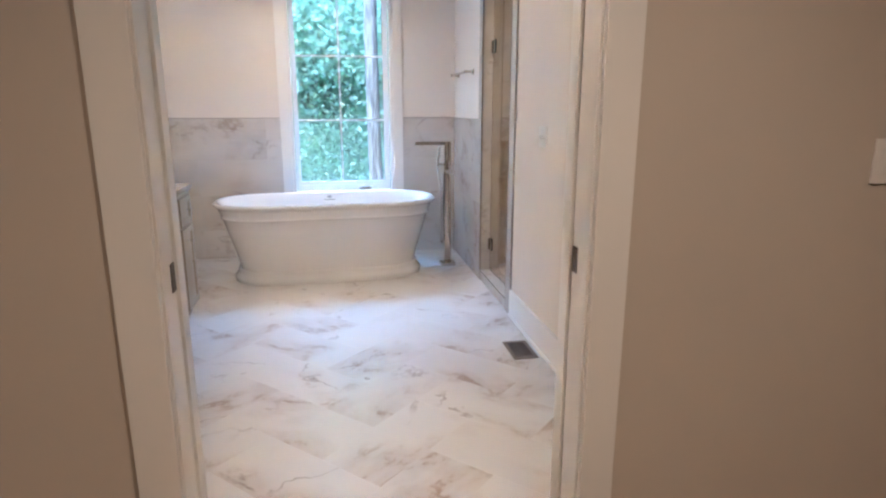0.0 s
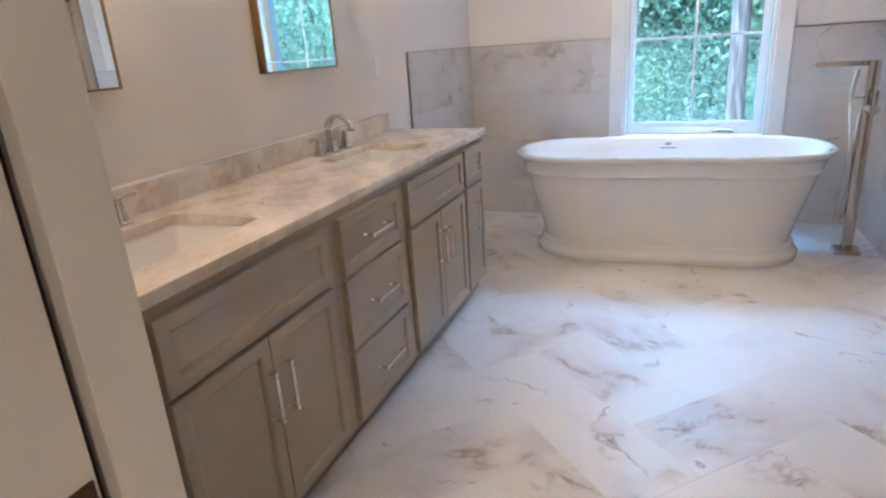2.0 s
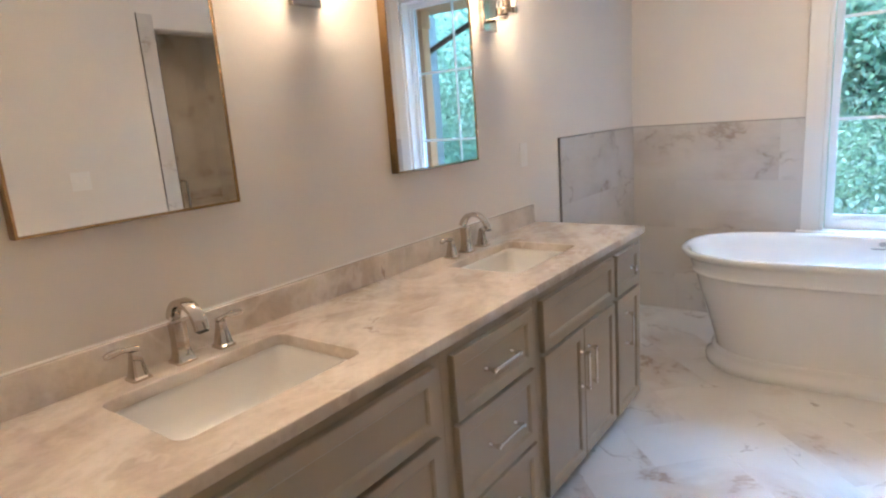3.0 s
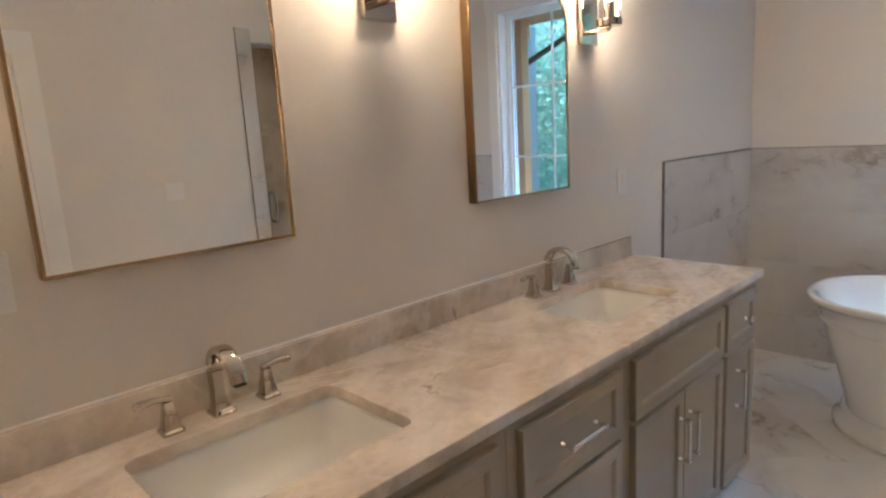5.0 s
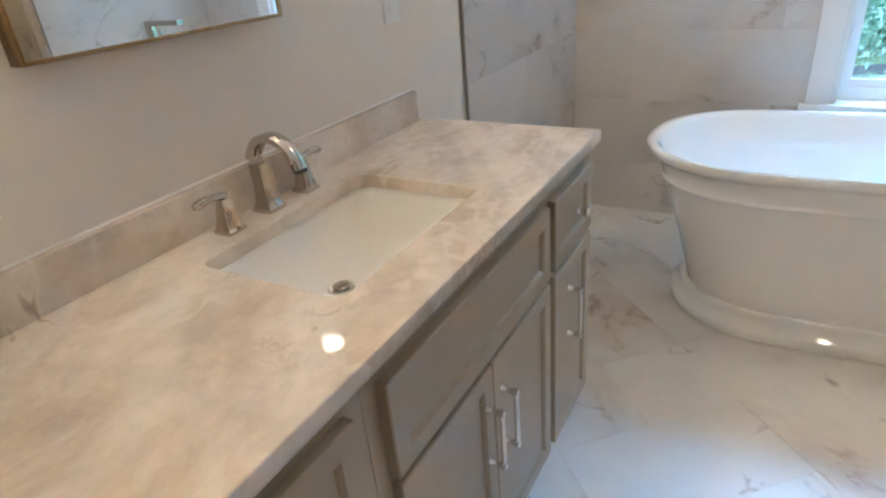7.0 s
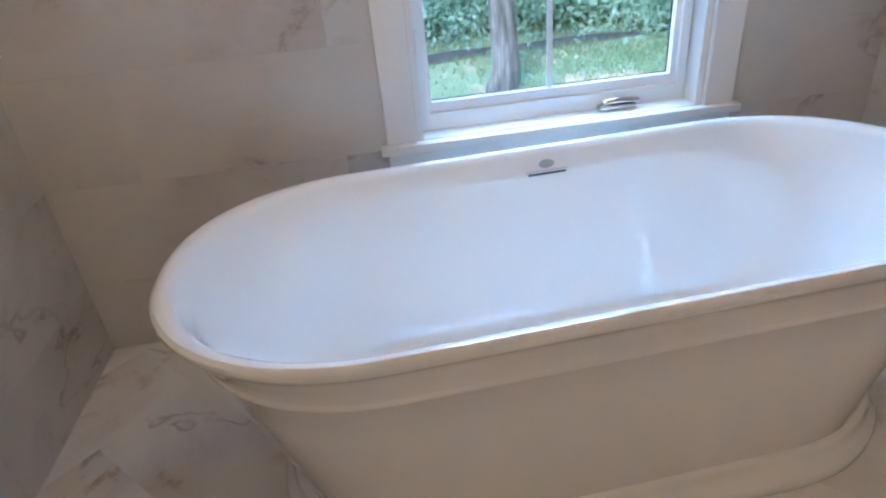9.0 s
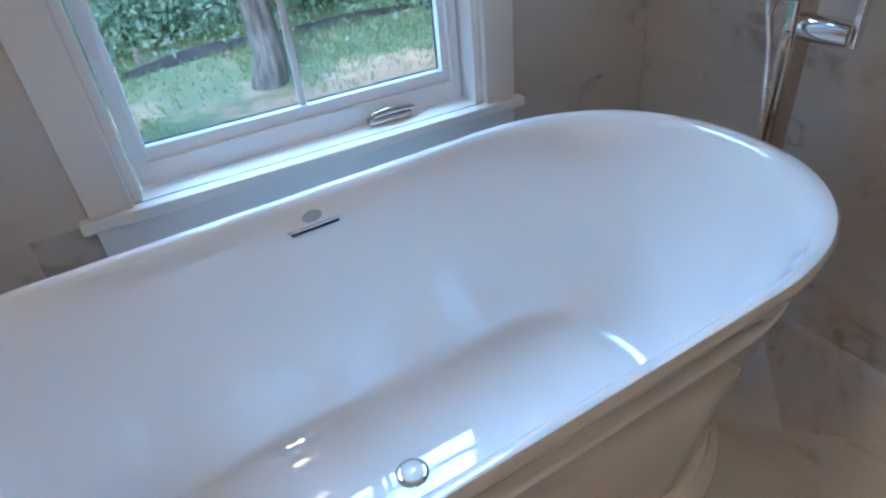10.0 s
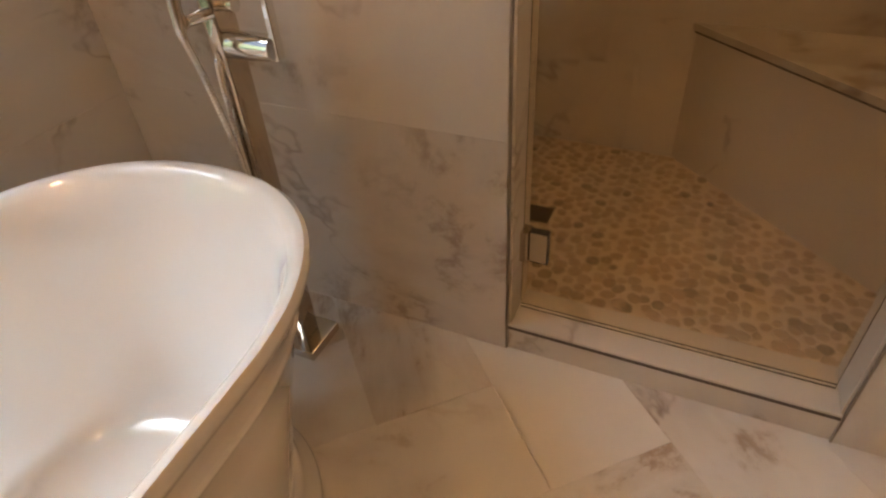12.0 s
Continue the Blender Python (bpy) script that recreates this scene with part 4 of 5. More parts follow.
surround = thing("shower_surround", (XR, (SY0 + SY1) / 2, 0), "marble tile trim framing the shower opening", "trim", kind="structure")
part("jamb_tile", boxed(XR - 0.009, XR + 0.001, SY0 - 0.11, SY0 - 0.002, 0.0, SZ1 + 0.092, 0.001), WALL_MARBLE, surround)
part("jamb_tile", boxed(XR - 0.009, XR + 0.001, SY1 + 0.002, SY1 + 0.11, TILE_TOP + 0.006, SZ1 - 0.001, 0.001), WALL_MARBLE, surround)
part("reveal_tile", boxed(XR, XR + 0.14, SY0 - 0.001, SY0 + 0.008, ZCAP, SZ1, 0.001), WALL_MARBLE, surround)
part("reveal_tile", boxed(XR, XR + 0.14, SY1 - 0.008, SY1 + 0.001, ZCAP, SZ1, 0.001), WALL_MARBLE, surround)
part("reveal_tile", boxed(XR, XR + 0.14, SY0 + 0.008, SY1 - 0.008, SZ1 - 0.008, SZ1 + 0.001, 0.001), WALL_MARBLE, surround)
for y in (SY0 - 0.002, SY1 - 0.002):
    part("edge_strip", boxed(XR - 0.0115, XR - 0.0005, y, y + 0.004, 0.0, SZ1 + 0.002), EDGE, surround, "dark metal edge strip")
part("edge_strip", boxed(XR - 0.0115, XR - 0.0005, SY0 + 0.002, SY1 - 0.002, SZ1 - 0.004, SZ1), EDGE, surround)
part("edge_strip", boxed(XR - 0.0115, XR - 0.0005, SY0 - 0.114, SY0 - 0.1105, 0.0, SZ1 + 0.095), EDGE, surround)

dx = XR + 0.076
sd = thing("shower_door", (dx, (SY0 + SY1) / 2, ZCAP), "frameless clear glass shower door with nickel hinges and handle", "shower door")
g = part("glass_panel", boxed(dx - 0.005, dx + 0.005, SY0 + 0.014, SY1 - 0.012, ZCAP + 0.012, SZ1 - 0.012, 0.001), SHOWER_GLASS, sd)
g.visible_shadow = False
part("bottom_sweep", boxed(dx - 0.006, dx + 0.006, SY0 + 0.014, SY1 - 0.012, ZCAP + 0.001, ZCAP + 0.0115), SHADE, sd)
for z in (0.308, 1.845):
    h = part("hinge", boxed(dx - 0.013, dx + 0.013, SY1 - 0.075, SY1 - 0.0305, z - 0.045, z + 0.045, 0.002), NICKEL, sd)
    part("gasket", boxed(dx - 0.0105, dx + 0.0105, SY1 - 0.0785, SY1 - 0.0310, z - 0.0485, z + 0.0485, 0.001), SLOT, h, "dark clear-view gasket")
    part("hinge_leaf", boxed(dx - 0.022, dx + 0.022, SY1 - 0.030, SY1 - 0.0085, z - 0.045, z + 0.045, 0.002), NICKEL, h)
hy = SY0 + 0.075
for s in (-1, 1):
    part("handle", tube(bmesh.new(), bend([(dx + s * 0.004, hy, 0.935), (dx + s * 0.052, hy, 0.935), (dx + s * 0.052, hy, 1.15), (dx + s * 0.004, hy, 1.15)], 0.016), 0.0095, 14), NICKEL, sd, "tubular nickel pull handle", True)

bench = thing("shower_bench", (2.3, 3.8, 0), "diagonal marble shower bench with a dark front joint", "bench", kind="structure")
def prism(pts, z0, z1):
    bm = bmesh.new()
    lo = [bm.verts.new((*p, z0)) for p in pts]
    hi = [bm.verts.new((*p, z1)) for p in pts]
    bm.faces.new(hi), bm.faces.new(lo[::-1])
    for i in range(len(pts)):
        j = (i + 1) % len(pts)
        bm.faces.new((lo[i], lo[j], hi[j], hi[i]))
    bmesh.ops.recalc_face_normals(bm, faces=bm.faces)
    return bm
part("front_tile", prism([(1.67, SHY0), (SHX - 0.001, 4.50), (SHX - 0.001, SHY0)], 0.0, 0.496), WALL_MARBLE, bench)
part("joint", prism([(1.665, SHY0), (SHX - 0.001, 4.507), (SHX - 0.001, SHY0)], 0.4965, 0.506), SEALANT, bench, "dark joint under the seat")
part("seat_slab", prism([(1.655, SHY0), (SHX - 0.001, 4.515), (SHX - 0.001, SHY0)], 0.5065, 0.53), WALL_MARBLE, bench)

pan = structure("shower_floor", boxed(XR + 0.14, SHX, SHY0, SHY1, -0.08, 0.012), PEBBLE_GROUT, "shower floor of flat sliced pebbles in grout", "floor")
rng = random.Random(7)
pts = []
sp = 0.044
rows_ = int((SHY1 - SHY0) / (sp * 0.866)) + 1
for j in range(rows_):
    for i in range(int((SHX - 1.54) / sp) + 1):
        x = 1.552 + (i + (j % 2) * 0.5) * sp + rng.uniform(-0.011, 0.011)
        y = SHY0 + 0.015 + j * sp * 0.866 + rng.uniform(-0.011, 0.011)
        if x < SHX - 0.012 and y < SHY1 - 0.012 and (y - SHY0) > (x - 1.67) * 1.067 - 0.0 + 0.018:
            pts.append((x, y))


def pebble_verts(x, y, z, r):
    a0 = r.uniform(0, 6.28)
    e, s = r.uniform(0.70, 1.0), r.uniform(0.0150, 0.0240)
    rad = [s * r.uniform(0.88, 1.08) for _ in range(9)]
    vs, fs = [], []
    for k, (q, h) in enumerate(((1.0, 0.0), (1.0, 0.0014), (0.80, 0.0028))):
        for i in range(9):
            a = 2 * math.pi * i / 9
            u, v = rad[i] * q * math.cos(a), rad[i] * q * math.sin(a) * e
            vs.append((x + u * math.cos(a0) - v * math.sin(a0), y + u * math.sin(a0) + v * math.cos(a0), z + h))
    for k in range(2):
        for i in range(9):
            j = (i + 1) % 9
            fs.append((k * 9 + i, k * 9 + j, k * 9 + 9 + j, k * 9 + 9 + i))
    fs.append(tuple(range(18, 27)))
    return vs, fs


def mesh_from(name, vs, fs, material, soft=False):
    me = bpy.data.meshes.new(name)
    me.from_pydata(vs, [], fs)
    me.materials.append(material)
    if soft:
        for p in me.polygons:
            p.use_smooth = True
    return me


pts.sort(key=lambda p: (p[0] - 1.5) + abs(p[1] - 4.4) * 0.8)
kinds = [mesh_from("pebble", *pebble_verts(0, 0, 0, rng), PEBBLE, True) for _ in range(14)]
for i, (x, y) in enumerate(pts[:300]):
    ob = new("pebble", kinds[i % 14])
    ob.parent, ob.location = pan, (x, y, 0.0122)
    ob.rotation_euler = (0, 0, rng.uniform(0, 6.28))
vs, fs = [], []
for x, y in pts[300:]:
    a, b = pebble_verts(x, y, 0.0122, rng)
    fs += [tuple(k + len(vs) for k in f) for f in b]
    vs += a
rest = new("pebble_field", mesh_from("pebble_field", vs, fs, PEBBLE, True))
rest.parent = pan
rest["kind"] = "stuff"
dn = thing("shower_drain", (2.0, 4.86, 0.012), "dark square metal shower drain", "drain")
part("grate", boxed(1.955, 2.045, 4.815, 4.905, 0.0125, 0.0195, 0.002), BRONZE, dn)
for i in range(5):
    part("slit", boxed(1.965 + i * 0.016, 1.971 + i * 0.016, 4.825, 4.895, 0.0193, 0.0200), SLOT, dn)

# ---- towel bar beside the shower ----
tb = thing("towel_bar", (XR, 5.40, 1.68), "nickel towel bar on the wall above the wainscot", "towel bar")
for y in (5.10, 5.70):
    part("bracket", lathe(bmesh.new(), [(0.024, 0.0005), (0.024, -0.008), (0.011, -0.014), (0.010, -0.06), (0.014, -0.066), (0.013, -0.078)], (XR, y, 1.68), 20, 'x'), NICKEL, tb, "", True)
part("bar", tube(bmesh.new(), [(XR - 0.068, 5.09, 1.68), (XR - 0.068, 5.71, 1.68)], 0.009), NICKEL, tb, "", True)

# ---- floor register ----
vent = thing("floor_vent", (1.275, 3.27, 0), "dark bronze louvered floor register set in the tiles", "floor vent")
bm = plate([rounded(1.20, 1.345, 3.14, 3.40, 0.004, 2), rounded(1.222, 1.323, 3.165, 3.375, 0.003, 2)[::-1]], 0.003, 0.0012)
bmesh.ops.translate(bm, verts=bm.verts, vec=(0, 0, 0.0035))
part("frame", bm, VENTMETAL, vent)
part("well", boxed(1.222, 1.323, 3.165, 3.375, 0.0006, 0.0012), SLOT, vent)
for i in range(17):
    y = 3.172 + i * 0.0123
    part("louver", boxed(1.2215, 1.3235, y, y + 0.0062, 0.0012, 0.0048), VENTMETAL, vent)
part("center_rib", boxed(1.270, 1.275, 3.165, 3.375, 0.0048, 0.0056), VENTMETAL, vent)

# ---- wainscot edge strips ----
es = thing("tile_edge_trim", (0, YB, TILE_TOP), "thin dark metal edging along the wainscot", "trim", kind="structure")
part("strip", boxed(XL, WX0 - CW - 0.001, YB - 0.0125, YB, TILE_TOP, TILE_TOP + 0.006), EDGE, es)
part("strip", boxed(WX1 + CW + 0.001, XR, YB - 0.0125, YB, TILE_TOP, TILE_TOP + 0.006), EDGE, es)
part("strip", boxed(XL, XL + 0.0125, TILE_Y - 0.005, YB - 0.0125, TILE_TOP, TILE_TOP + 0.006), EDGE, es)
part("strip", boxed(XL, XL + 0.0125, TILE_Y - 0.006, TILE_Y - 0.0005, 0.0, TILE_TOP), EDGE, es)
part("strip", boxed(XR - 0.0125, XR, SY1 + 0.002, YB - 0.0125, TILE_TOP, TILE_TOP + 0.005), EDGE, es)

# ---- outdoors ----
GZ = -0.2


def lie(x, y):
    """Height of the yard, which rises a little towards the woods."""
    return GZ + 0.045 * max(0.0, y - 7.5) + 0.10 * noise.noise((x * 0.25, y * 0.25, 0))


bm = bmesh.new()
bmesh.ops.create_grid(bm, x_segments=60, y_segments=60, size=1.0)
for v in bm.verts:
    x, y = v.co.x * 80, 6.3 + (v.co.y + 1) * 45
    v.co = (x, y, lie(x, y))
yard = structure("ground", bm, YARD, "yard of patchy grass and bare orange soil", "ground")


def leaves(count, size, spread, r, clumps=26, flat=0.75):
    """Leaf quads gathered in clumps inside an uneven crown."""
    vs, fs = [], []
    centres = []
    for _ in range(clumps):
        d = Vector((r.gauss(0, 1), r.gauss(0, 1), r.gauss(0, 1))).normalized() * (r.random() ** 0.4)
        centres.append((Vector((d.x * spread[0], d.y * spread[1], d.z * spread[2])), r.uniform(0.24, 0.50)))
    m = min(spread)
    for i in range(count):
        c, q = centres[r.randrange(clumps)]
        p = c + Vector((r.gauss(0, 1), r.gauss(0, 1), r.gauss(0, flat))) * q * m
        n = Vector((r.gauss(0, 1), r.gauss(0, 1), r.gauss(0.7, 0.6))).normalized()
        a = n.orthogonal().normalized()
        a = a * math.cos(r.uniform(0, 6.28)) + n.cross(a) * math.sin(r.uniform(0, 6.28))
        b = n.cross(a)
        s = size * r.uniform(0.6, 1.3)
        k = len(vs)
        vs += [tuple(p - a * s), tuple(p + b * s * 0.42 - a * s * 0.1), tuple(p + a * s), tuple(p - b * s * 0.42 - a * s * 0.1)]
        fs.append((k, k + 1, k + 2, k + 3))
    return vs, fs


rt = random.Random(11)
CROWNS = []
for i in range(4):
    vs, fs = leaves(20000, 0.062, (2.3, 2.3, 3.4), rt, 44)
    CROWNS.append(mesh_from("crown", vs, fs, LEAVES if i % 2 else LEAVES_B))
LOW = []
for i in range(3):
    vs, fs = leaves(12000, 0.043, (1.5, 1.3, 1.1), rt, 30)
    LOW.append(mesh_from("foliage", vs, fs, LEAVES_B if i == 1 else LEAVES))


def tree(x, y, h, rad, crown, cz, size, label):
    ob = thing("tree", (x, y, lie(x, y) - 0.05), label, "tree", "woodland trees")
    base = Vector((x, y, lie(x, y) - 0.05))
    lean = Vector((rt.uniform(-0.02, 0.02), rt.uniform(-0.02, 0.02), 1))
    pts = [base + lean * h * s + Vector((rt.uniform(-1, 1), rt.uniform(-1, 1), 0)) * 0.05 for s in (0, 0.02, 0.06, 0.2, 0.4, 0.6, 0.8, 1)]
    bm = tube(bmesh.new(), pts, [rad * 1.45, rad * 1.15, rad, rad * 0.93, rad * 0.8, rad * 0.6, rad * 0.4, rad * 0.1], 14)
    for _ in range(7):
        s = rt.uniform(0.35, 0.92)
        p = base + lean * h * s
        a = rt.uniform(0, 6.28)
        d = Vector((math.cos(a), math.sin(a), rt.uniform(0.2, 0.7)))
        l = rt.uniform(1.0, 2.2)
        tube(bm, [p, p + d * l * 0.5, p + d * l + Vector((0, 0, 0.3))], [rad * 0.28, rad * 0.16, rad * 0.04], 6)
    part("trunk", bm, BARK, ob, "", True)
    c = new("crown", crown)
    c.parent = ob
    c.matrix_local = Matrix.Translation((0, 0, cz)) @ pose(0, 0, 0, 0, 0, rt.uniform(0, 360)) @ Matrix.Diagonal((size, size, size, 1))
    return ob


tree(0.78, 8.9, 13.5, 0.098, CROWNS[0], 10.6, 0.9, "slim pale-barked tree standing in the yard")
tree(0.17, 13.6, 6.8, 0.11, CROWNS[1], 3.9, 0.85, "pale-barked tree at the edge of the woods")
for i, (x, y) in enumerate(((-0.12, 12.6), (-1.6, 12.2), (2.7, 12.0), (1.5, 14.0), (-3.2, 13.5), (4.6, 12.8), (0.9, 16.5), (-0.9, 15.8), (2.4, 16.2), (-4.8, 16), (6.6, 14.2), (-2.4, 17.5), (4.2, 17.6), (0.1, 18.6), (8.8, 15.0), (10.6, 11.8), (-7, 14), (6.2, 10.6))):
    tree(x, y, rt.uniform(5.5, 6.5), rt.uniform(0.07, 0.13), CROWNS[i % 4], rt.uniform(2.2, 3.2), rt.uniform(0.72, 0.95), "slender woodland tree with dense green leaves")
for i in range(48):
    x = -8 + (i % 16) * 1.05 + rt.uniform(-0.4, 0.4)
    y = (10.9, 12.6, 15.0)[i // 16] + rt.uniform(-0.35, 0.5)
    b = new("bush", LOW[i % 3])
    s = rt.uniform(0.6, 0.85) + 0.2 * (i // 16)
    b.location = (x, y, lie(x, y) + 0.62 * s)
    b.scale, b.rotation_euler = (s, s, s), (0, 0, rt.uniform(0, 6.28))
    tagged(b, "leafy green undergrowth at the edge of the woods", "bush", "undergrowth")

# glowing sheet that fills dark gaps between the trees with painted sunlit foliage
structure("backdrop", boxed(-30, 34, 23, 23.2, -1.0, 11.0), GLOWING_WOODS, "glowing backdrop sheet painted as hazy sunlit green woods far behind the trees", "backdrop")

# grass tufts between the house and the woods
vs, fs = [], []
for _ in range(40000):
    x, y = rt.uniform(-5, 6), 6.9 + 6.0 * rt.random()
    if (noise.noise((x * 0.5, y * 0.5, 3.1)) < -0.05 and rt.random() < 0.85) or rt.random() > 0.22 + 0.6 * max(0.0, y - 8.0):
        continue
    z = lie(x, y)
    for _ in range(3):
        a, l, w = rt.uniform(0, 6.28), rt.uniform(0.03, 0.085), 0.0055
        lx, ly = rt.uniform(-0.06, 0.06), rt.uniform(-0.06, 0.06)
        k = len(vs)
        vs += [(x - w * math.cos(a), y - w * math.sin(a), z - 0.01), (x + w * math.cos(a), y + w * math.sin(a), z - 0.01), (x + lx, y + ly, z + l)]
        fs.append((k, k + 1, k + 2))
tagged(new("grass", mesh_from("grass", vs, fs, GRASS)), "sparse rough grass tufts on the yard", "grass", "", "stuff")

sf = thing("silt_fence", (0, 9.8, GZ), "low sagging black fabric silt fence across the yard", "fence")


def fence_y(x):
    return 9.8 + 0.3 * math.sin(x * 0.35) + 0.05 * math.sin(x * 2.1)


vs, fs = [], []
for i in range(121):
    x = -8 + i * 0.14
    y, z = fence_y(x), lie(x, fence_y(x)) - GZ
    h = 0.06 + 0.025 * math.sin(x * 1.7) + 0.02 * math.sin(x * 4.1)
    vs += [(x, y - 9.8, z - 0.03), (x, y - 9.75, z + h)]
    if i:
        fs.append((2 * i - 2, 2 * i, 2 * i + 1, 2 * i - 1))
fab = new("fabric", mesh_from("fabric", vs, fs, FABRIC))
fab.parent = sf
mod = fab.modifiers.new("thick", 'SOLIDIFY')
mod.thickness = 0.006
for i in range(7):
    x = -7.2 + i * 2.4
    y = fence_y(x) + 0.06
    part("stake", boxed(x - 0.018, x + 0.018, y, y + 0.036, lie(x, y) - 0.2, lie(x, y) + 0.2, 0.003), BARK, sf)

# porch corner seen in the mirrors
porch = thing("porch", (2.8, 8.8, GZ), "cedar porch post and beam with a dark downspout", "porch")
part("post", boxed(2.72, 2.88, 8.72, 8.88, GZ - 0.1, 2.74, 0.006), CEDAR, porch)
part("beam", boxed(2.70, 5.2, 8.70, 8.90, 2.74, 2.98, 0.006), CEDAR, porch)
part("soffit", boxed(1.5, 5.2, 6.15, 9.2, 2.985, 3.05), CEDAR, porch, "cedar board soffit")
part("roof_edge", boxed(1.45, 5.2, 6.15, 9.25, 3.055, 3.2), SIDING, porch)
part("downspout", tube(bmesh.new(), bend([(2.0, 9.22, 3.0), (2.0, 9.22, 2.86), (2.84, 8.95, 2.42), (2.93, 8.93, 2.25), (2.93, 8.93, GZ)], 0.08), 0.04, 10), BRONZE, porch, "dark bronze downspout", True)
wing = thing("house_wing", (4.0, 9.2, GZ), "gray lap-sided wing of the house behind the porch", "house")
w0 = part("wall", boxed(2.98, 5.2, 9.06, 9.4, GZ - 0.2, 2.98), SIDING, wing)
part("corner_board", boxed(2.965, 3.06, 9.02, 9.06, GZ - 0.2, 2.98), BRONZE, wing, "dark corner board")
for i in range(18):
    z = GZ + i * 0.176
    part("lap_board", boxed(3.062, 5.2, 9.044, 9.059, z, z + 0.172), SIDING, w0)
structure("outer_wall", boxed(-6, WX0 - 0.05, YB + 0.162, YB + 0.2, GZ - 0.2, 3.2), SIDING, "gray siding on the outside of the house")
structure("outer_wall_east", boxed(WX1 + 0.05, 5.2, YB + 0.162, YB + 0.2, GZ - 0.2, 3.2), SIDING, "gray siding on the outside of the house")

# ---- tiles ----


def clip(poly, x0, x1, y0, y1):
    for ax, lim, sg in ((0, x0, 1), (0, x1, -1), (1, y0, 1), (1, y1, -1)):
        out = []
        for a, b in zip(poly, poly[1:] + poly[:1]):
            da, db = (a[ax] - lim) * sg, (b[ax] - lim) * sg
            if da >= 0:
                out.append(a)
            if (da < 0) != (db < 0):
                t = da / (da - db)
                out.append((a[0] + (b[0] - a[0]) * t, a[1] + (b[1] - a[1]) * t))
        poly = out
        if len(poly) < 3:
            return []
    return poly


def slab_mesh(name, poly, h, material, lip=0.0003):
    """A tile with eased edges from a convex plan polygon in its own frame."""
    n = len(poly)
    c = Vector((sum(p[0] for p in poly) / n, sum(p[1] for p in poly) / n))
    vs = [(*p, -0.006) for p in poly] + [(*p, h - lip * 0.7) for p in poly]
    for p in poly:
        q = c - Vector(p)
        q = Vector(p) + q.normalized() * min(lip * 1.4, q.length * 0.2)
        vs.append((q.x, q.y, h))
    fs = [tuple(2 * n + i for i in range(n))]
    for k in (0, n):
        fs += [(k + i, k + (i + 1) % n, k + n + (i + 1) % n, k + n + i) for i in range(n)]
    return mesh_from(name, vs, fs, material)


TW, JOINT = 0.312, 0.0006
U0, V0 = 2.369, 1.853          # one joint crossing, along the two diagonals
whole = slab_mesh("tile", [(JOINT / 2, JOINT / 2), (2 * TW - JOINT / 2, JOINT / 2), (2 * TW - JOINT / 2, TW - JOINT / 2), (JOINT / 2, TW - JOINT / 2)], 0.0, FLOOR_MARBLE)
DIAG = radians(45)
ca, sa = math.cos(DIAG), math.sin(DIAG)
rf = random.Random(5)
for m in range(-16, 17):
    for n in range(-30, 31):
        a, b = n + 2 * m, n - 2 * m
        for upright in (False, True):
            u, v = U0 + (a + (1 if upright else 0)) * TW, V0 + (b + (1 if upright else 0)) * TW
            turn = DIAG + (math.pi / 2 if upright else 0)
            ct, st = math.cos(turn), math.sin(turn)
            ox, oy = u * ca - v * sa, u * sa + v * ca
            local = [(JOINT / 2, JOINT / 2), (2 * TW - JOINT / 2, JOINT / 2), (2 * TW - JOINT / 2, TW - JOINT / 2), (JOINT / 2, TW - JOINT / 2)]
            plan = [(ox + p * ct - q * st, oy + p * st + q * ct) for p, q in local]
            cut = clip(plan, XL, XR - 0.001, YH, YB - 0.001)
            if not cut:
                continue
            inside = all(XL <= p[0] <= XR - 0.001 and YH <= p[1] <= YB - 0.001 for p in plan)
            if inside:
                me = whole
            else:
                back = [((p[0] - ox) * ct + (p[1] - oy) * st, -(p[0] - ox) * st + (p[1] - oy) * ct) for p in cut]
                me = slab_mesh("tile", back, 0.0, FLOOR_MARBLE)
            ob = new("tile", me)
            ob.parent, ob.location = floor, (ox, oy, rf.uniform(-0.0001, 0.0001))
            ob.rotation_euler = (0, 0, turn)


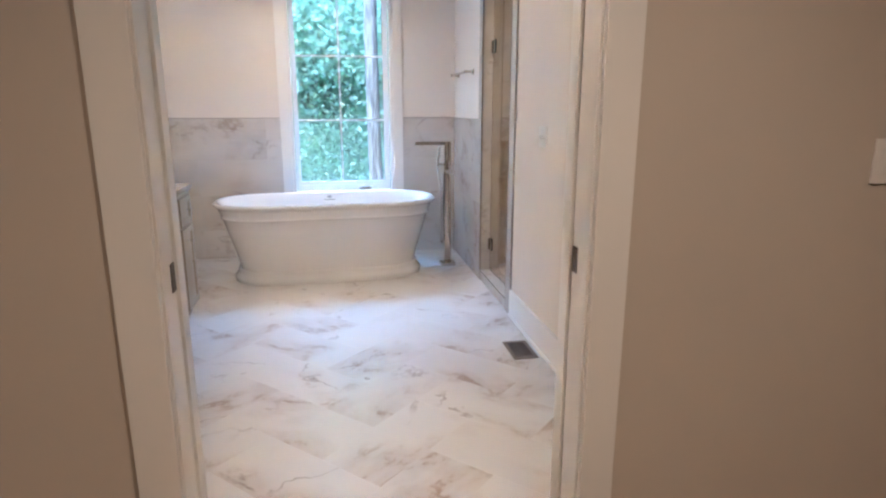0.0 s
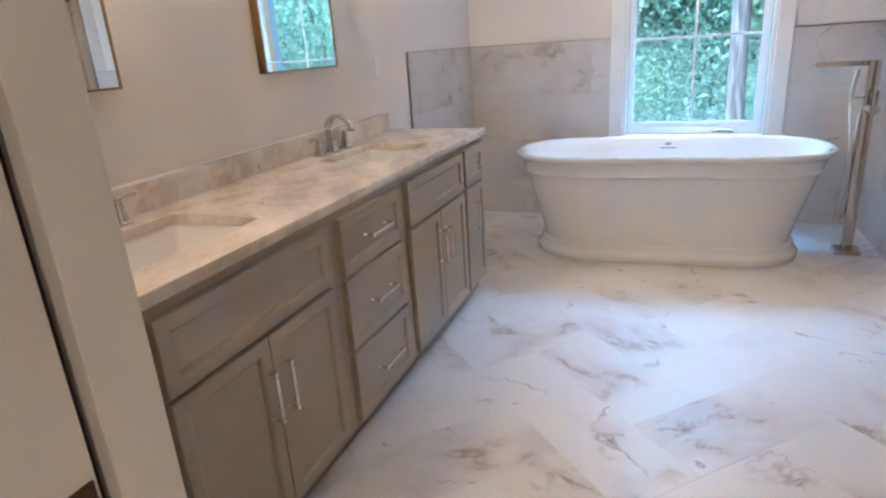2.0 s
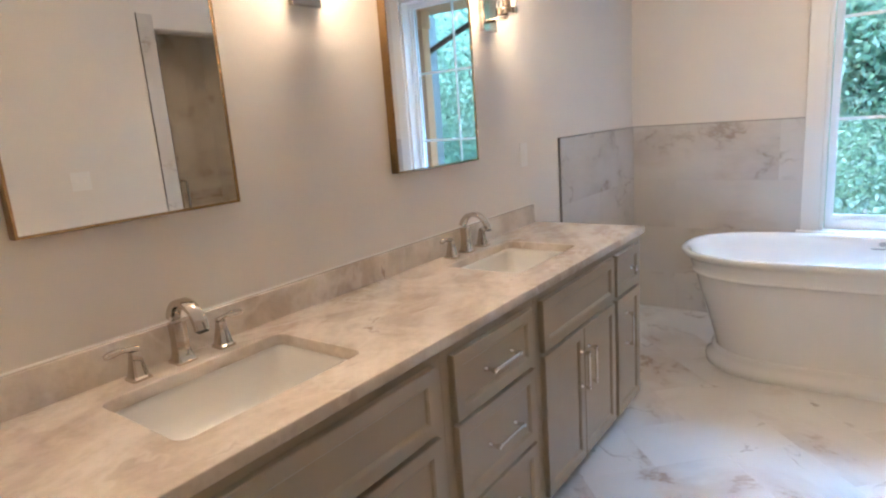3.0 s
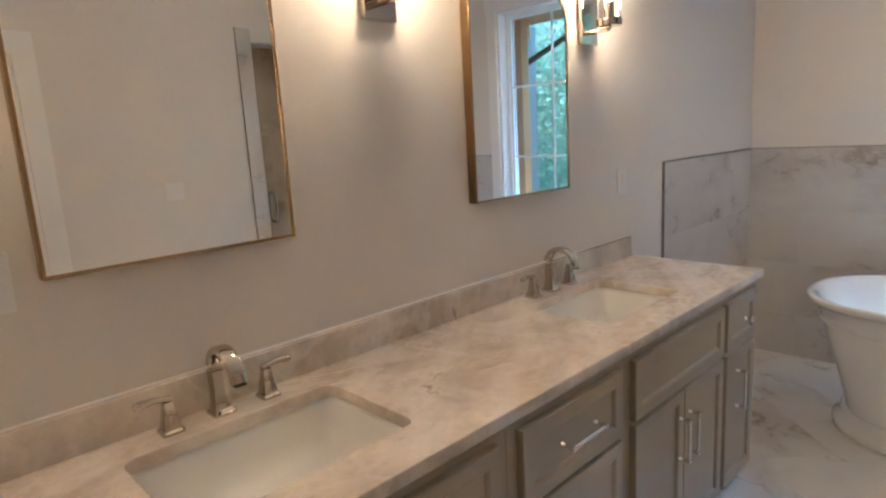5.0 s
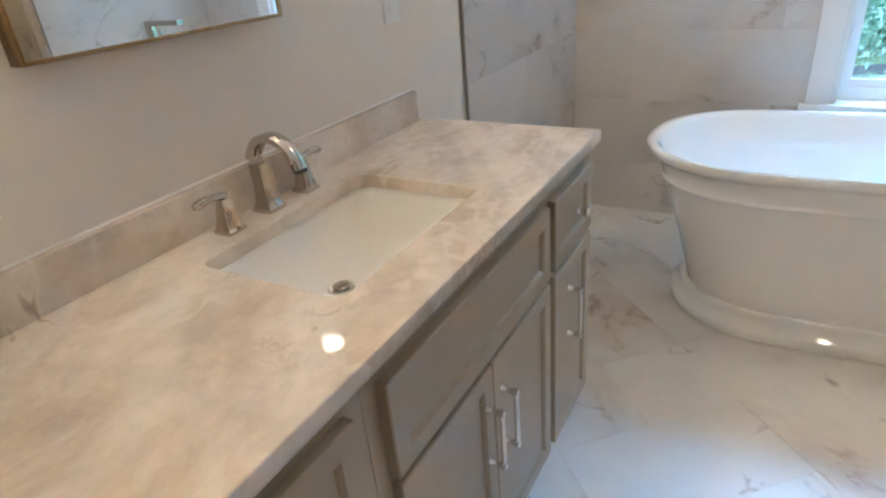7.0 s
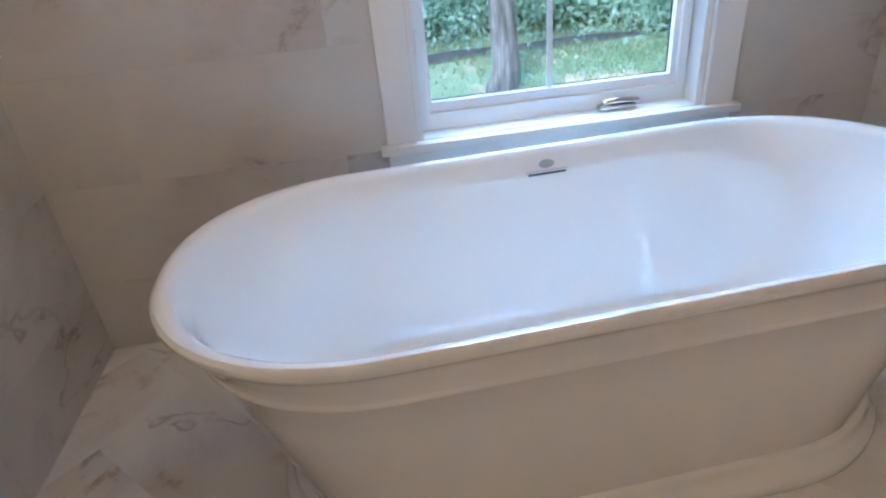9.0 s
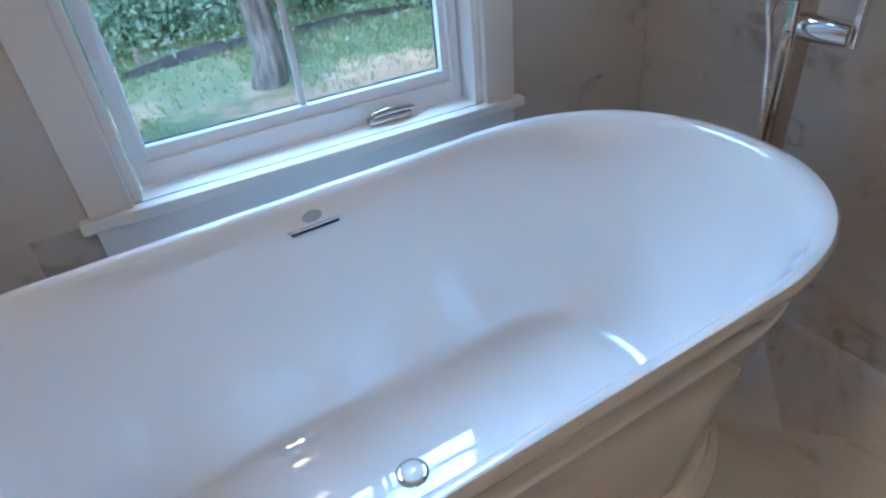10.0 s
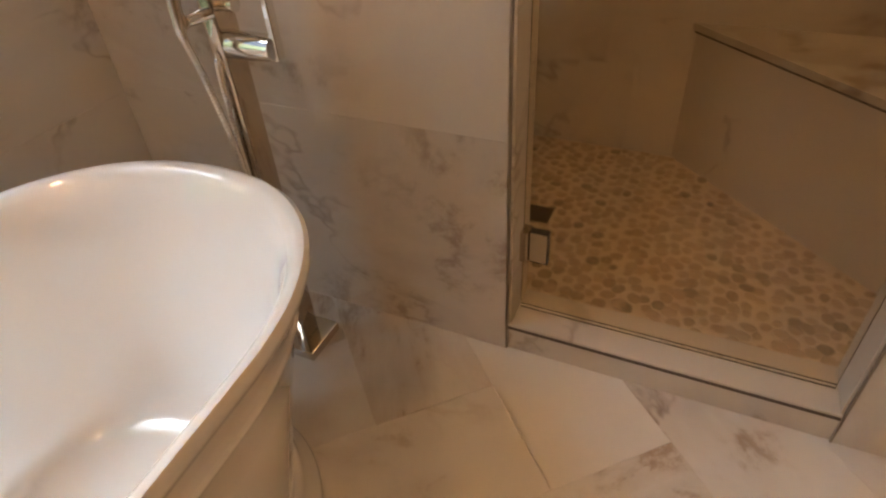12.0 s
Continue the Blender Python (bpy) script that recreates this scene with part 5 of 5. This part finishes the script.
def wall_tiles(parent, origin, along, length, rows, width, starts, material=WALL_MARBLE, holes=()):
    """Courses of large tiles on a wall; origin is the low corner, along a unit way, rows a list of heights."""
    along, up = Vector(along), Vector((0, 0, 1))
    m = Matrix((along, up, along.cross(up))).transposed().to_4x4()
    for j, (z0, z1) in enumerate(zip(rows, rows[1:])):
        cuts = sorted({0.0, length, *[c for c in (starts[j % len(starts)] + k * width for k in range(-1, 12)) if 0.02 < c < length - 0.02]})
        for s0, s1 in zip(cuts, cuts[1:]):
            g = 0.0002
            for a0, a1, b0, b1 in cut_rect(s0, s1, z0, z1, holes):
                me = slab_mesh("tile", [(0, 0), (a1 - a0 - 2 * g, 0), (a1 - a0 - 2 * g, b1 - b0 - 2 * g), (0, b1 - b0 - 2 * g)], 0.010, material, 0.0003)
                ob = new("tile", me)
                ob.parent = parent
                ob.matrix_local = Matrix.Translation(Vector(origin) + along * (a0 + g) + up * (b0 + g)) @ m


def cut_rect(s0, s1, z0, z1, holes):
    todo = [(s0, s1, z0, z1)]
    for h0, h1, k0, k1 in holes:
        nxt = []
        for a0, a1, b0, b1 in todo:
            if a1 <= h0 or a0 >= h1 or b1 <= k0 or b0 >= k1:
                nxt.append((a0, a1, b0, b1))
                continue
            if a0 < h0:
                nxt.append((a0, h0, b0, b1))
            if a1 > h1:
                nxt.append((h1, a1, b0, b1))
            lo, hi = max(a0, h0), min(a1, h1)
            if b0 < k0:
                nxt.append((lo, hi, b0, k0))
            if b1 > k1:
                nxt.append((lo, hi, k1, b1))
        todo = nxt
    return [r for r in todo if r[1] - r[0] > 0.012 and r[3] - r[2] > 0.012]


COURSES = [0.0, 0.265, 0.595, 0.925, TILE_TOP]
wn = bpy.data.objects["wall_north"]
we = bpy.data.objects["wall_east"]
ww = bpy.data.objects["wall_west"]
wall_tiles(wn, (XL, YB, 0), (1, 0, 0), XR - XL, COURSES, 1.2, (0.30, 0.92, 0.30, 0.92), holes=((WX0 - CW + 0.004 - XL, WX1 + CW - 0.004 - XL, WZ0 - 0.126, 3.0),))
wall_tiles(ww, (XL, TILE_Y, 0), (0, 1, 0), YB - 0.011 - TILE_Y, COURSES, 1.2, (0.55, 0.0, 0.55, 0.0))
wall_tiles(we, (XR, YB - 0.011, 0), (0, -1, 0), YB - SY1 - 0.014, [0.0, 0.63, TILE_TOP], 1.2, (0.0, 0.0))
SR = [0.0125, 0.36, 0.97, 1.58, 2.19, 2.5]
wall_tiles(shower_wall, (XR + 0.14, SHY1, 0), (1, 0, 0), SHX - XR - 0.14, SR, 1.2, (0.5, 0.9))
wall_tiles(shower_wall, (SHX, SHY1, 0), (0, -1, 0), SHY1 - SHY0, SR, 1.2, (0.4, 0.8))
wall_tiles(shower_wall, (SHX, SHY0, 0), (-1, 0, 0), SHX - XR - 0.14, SR, 1.2, (0.6, 0.3))
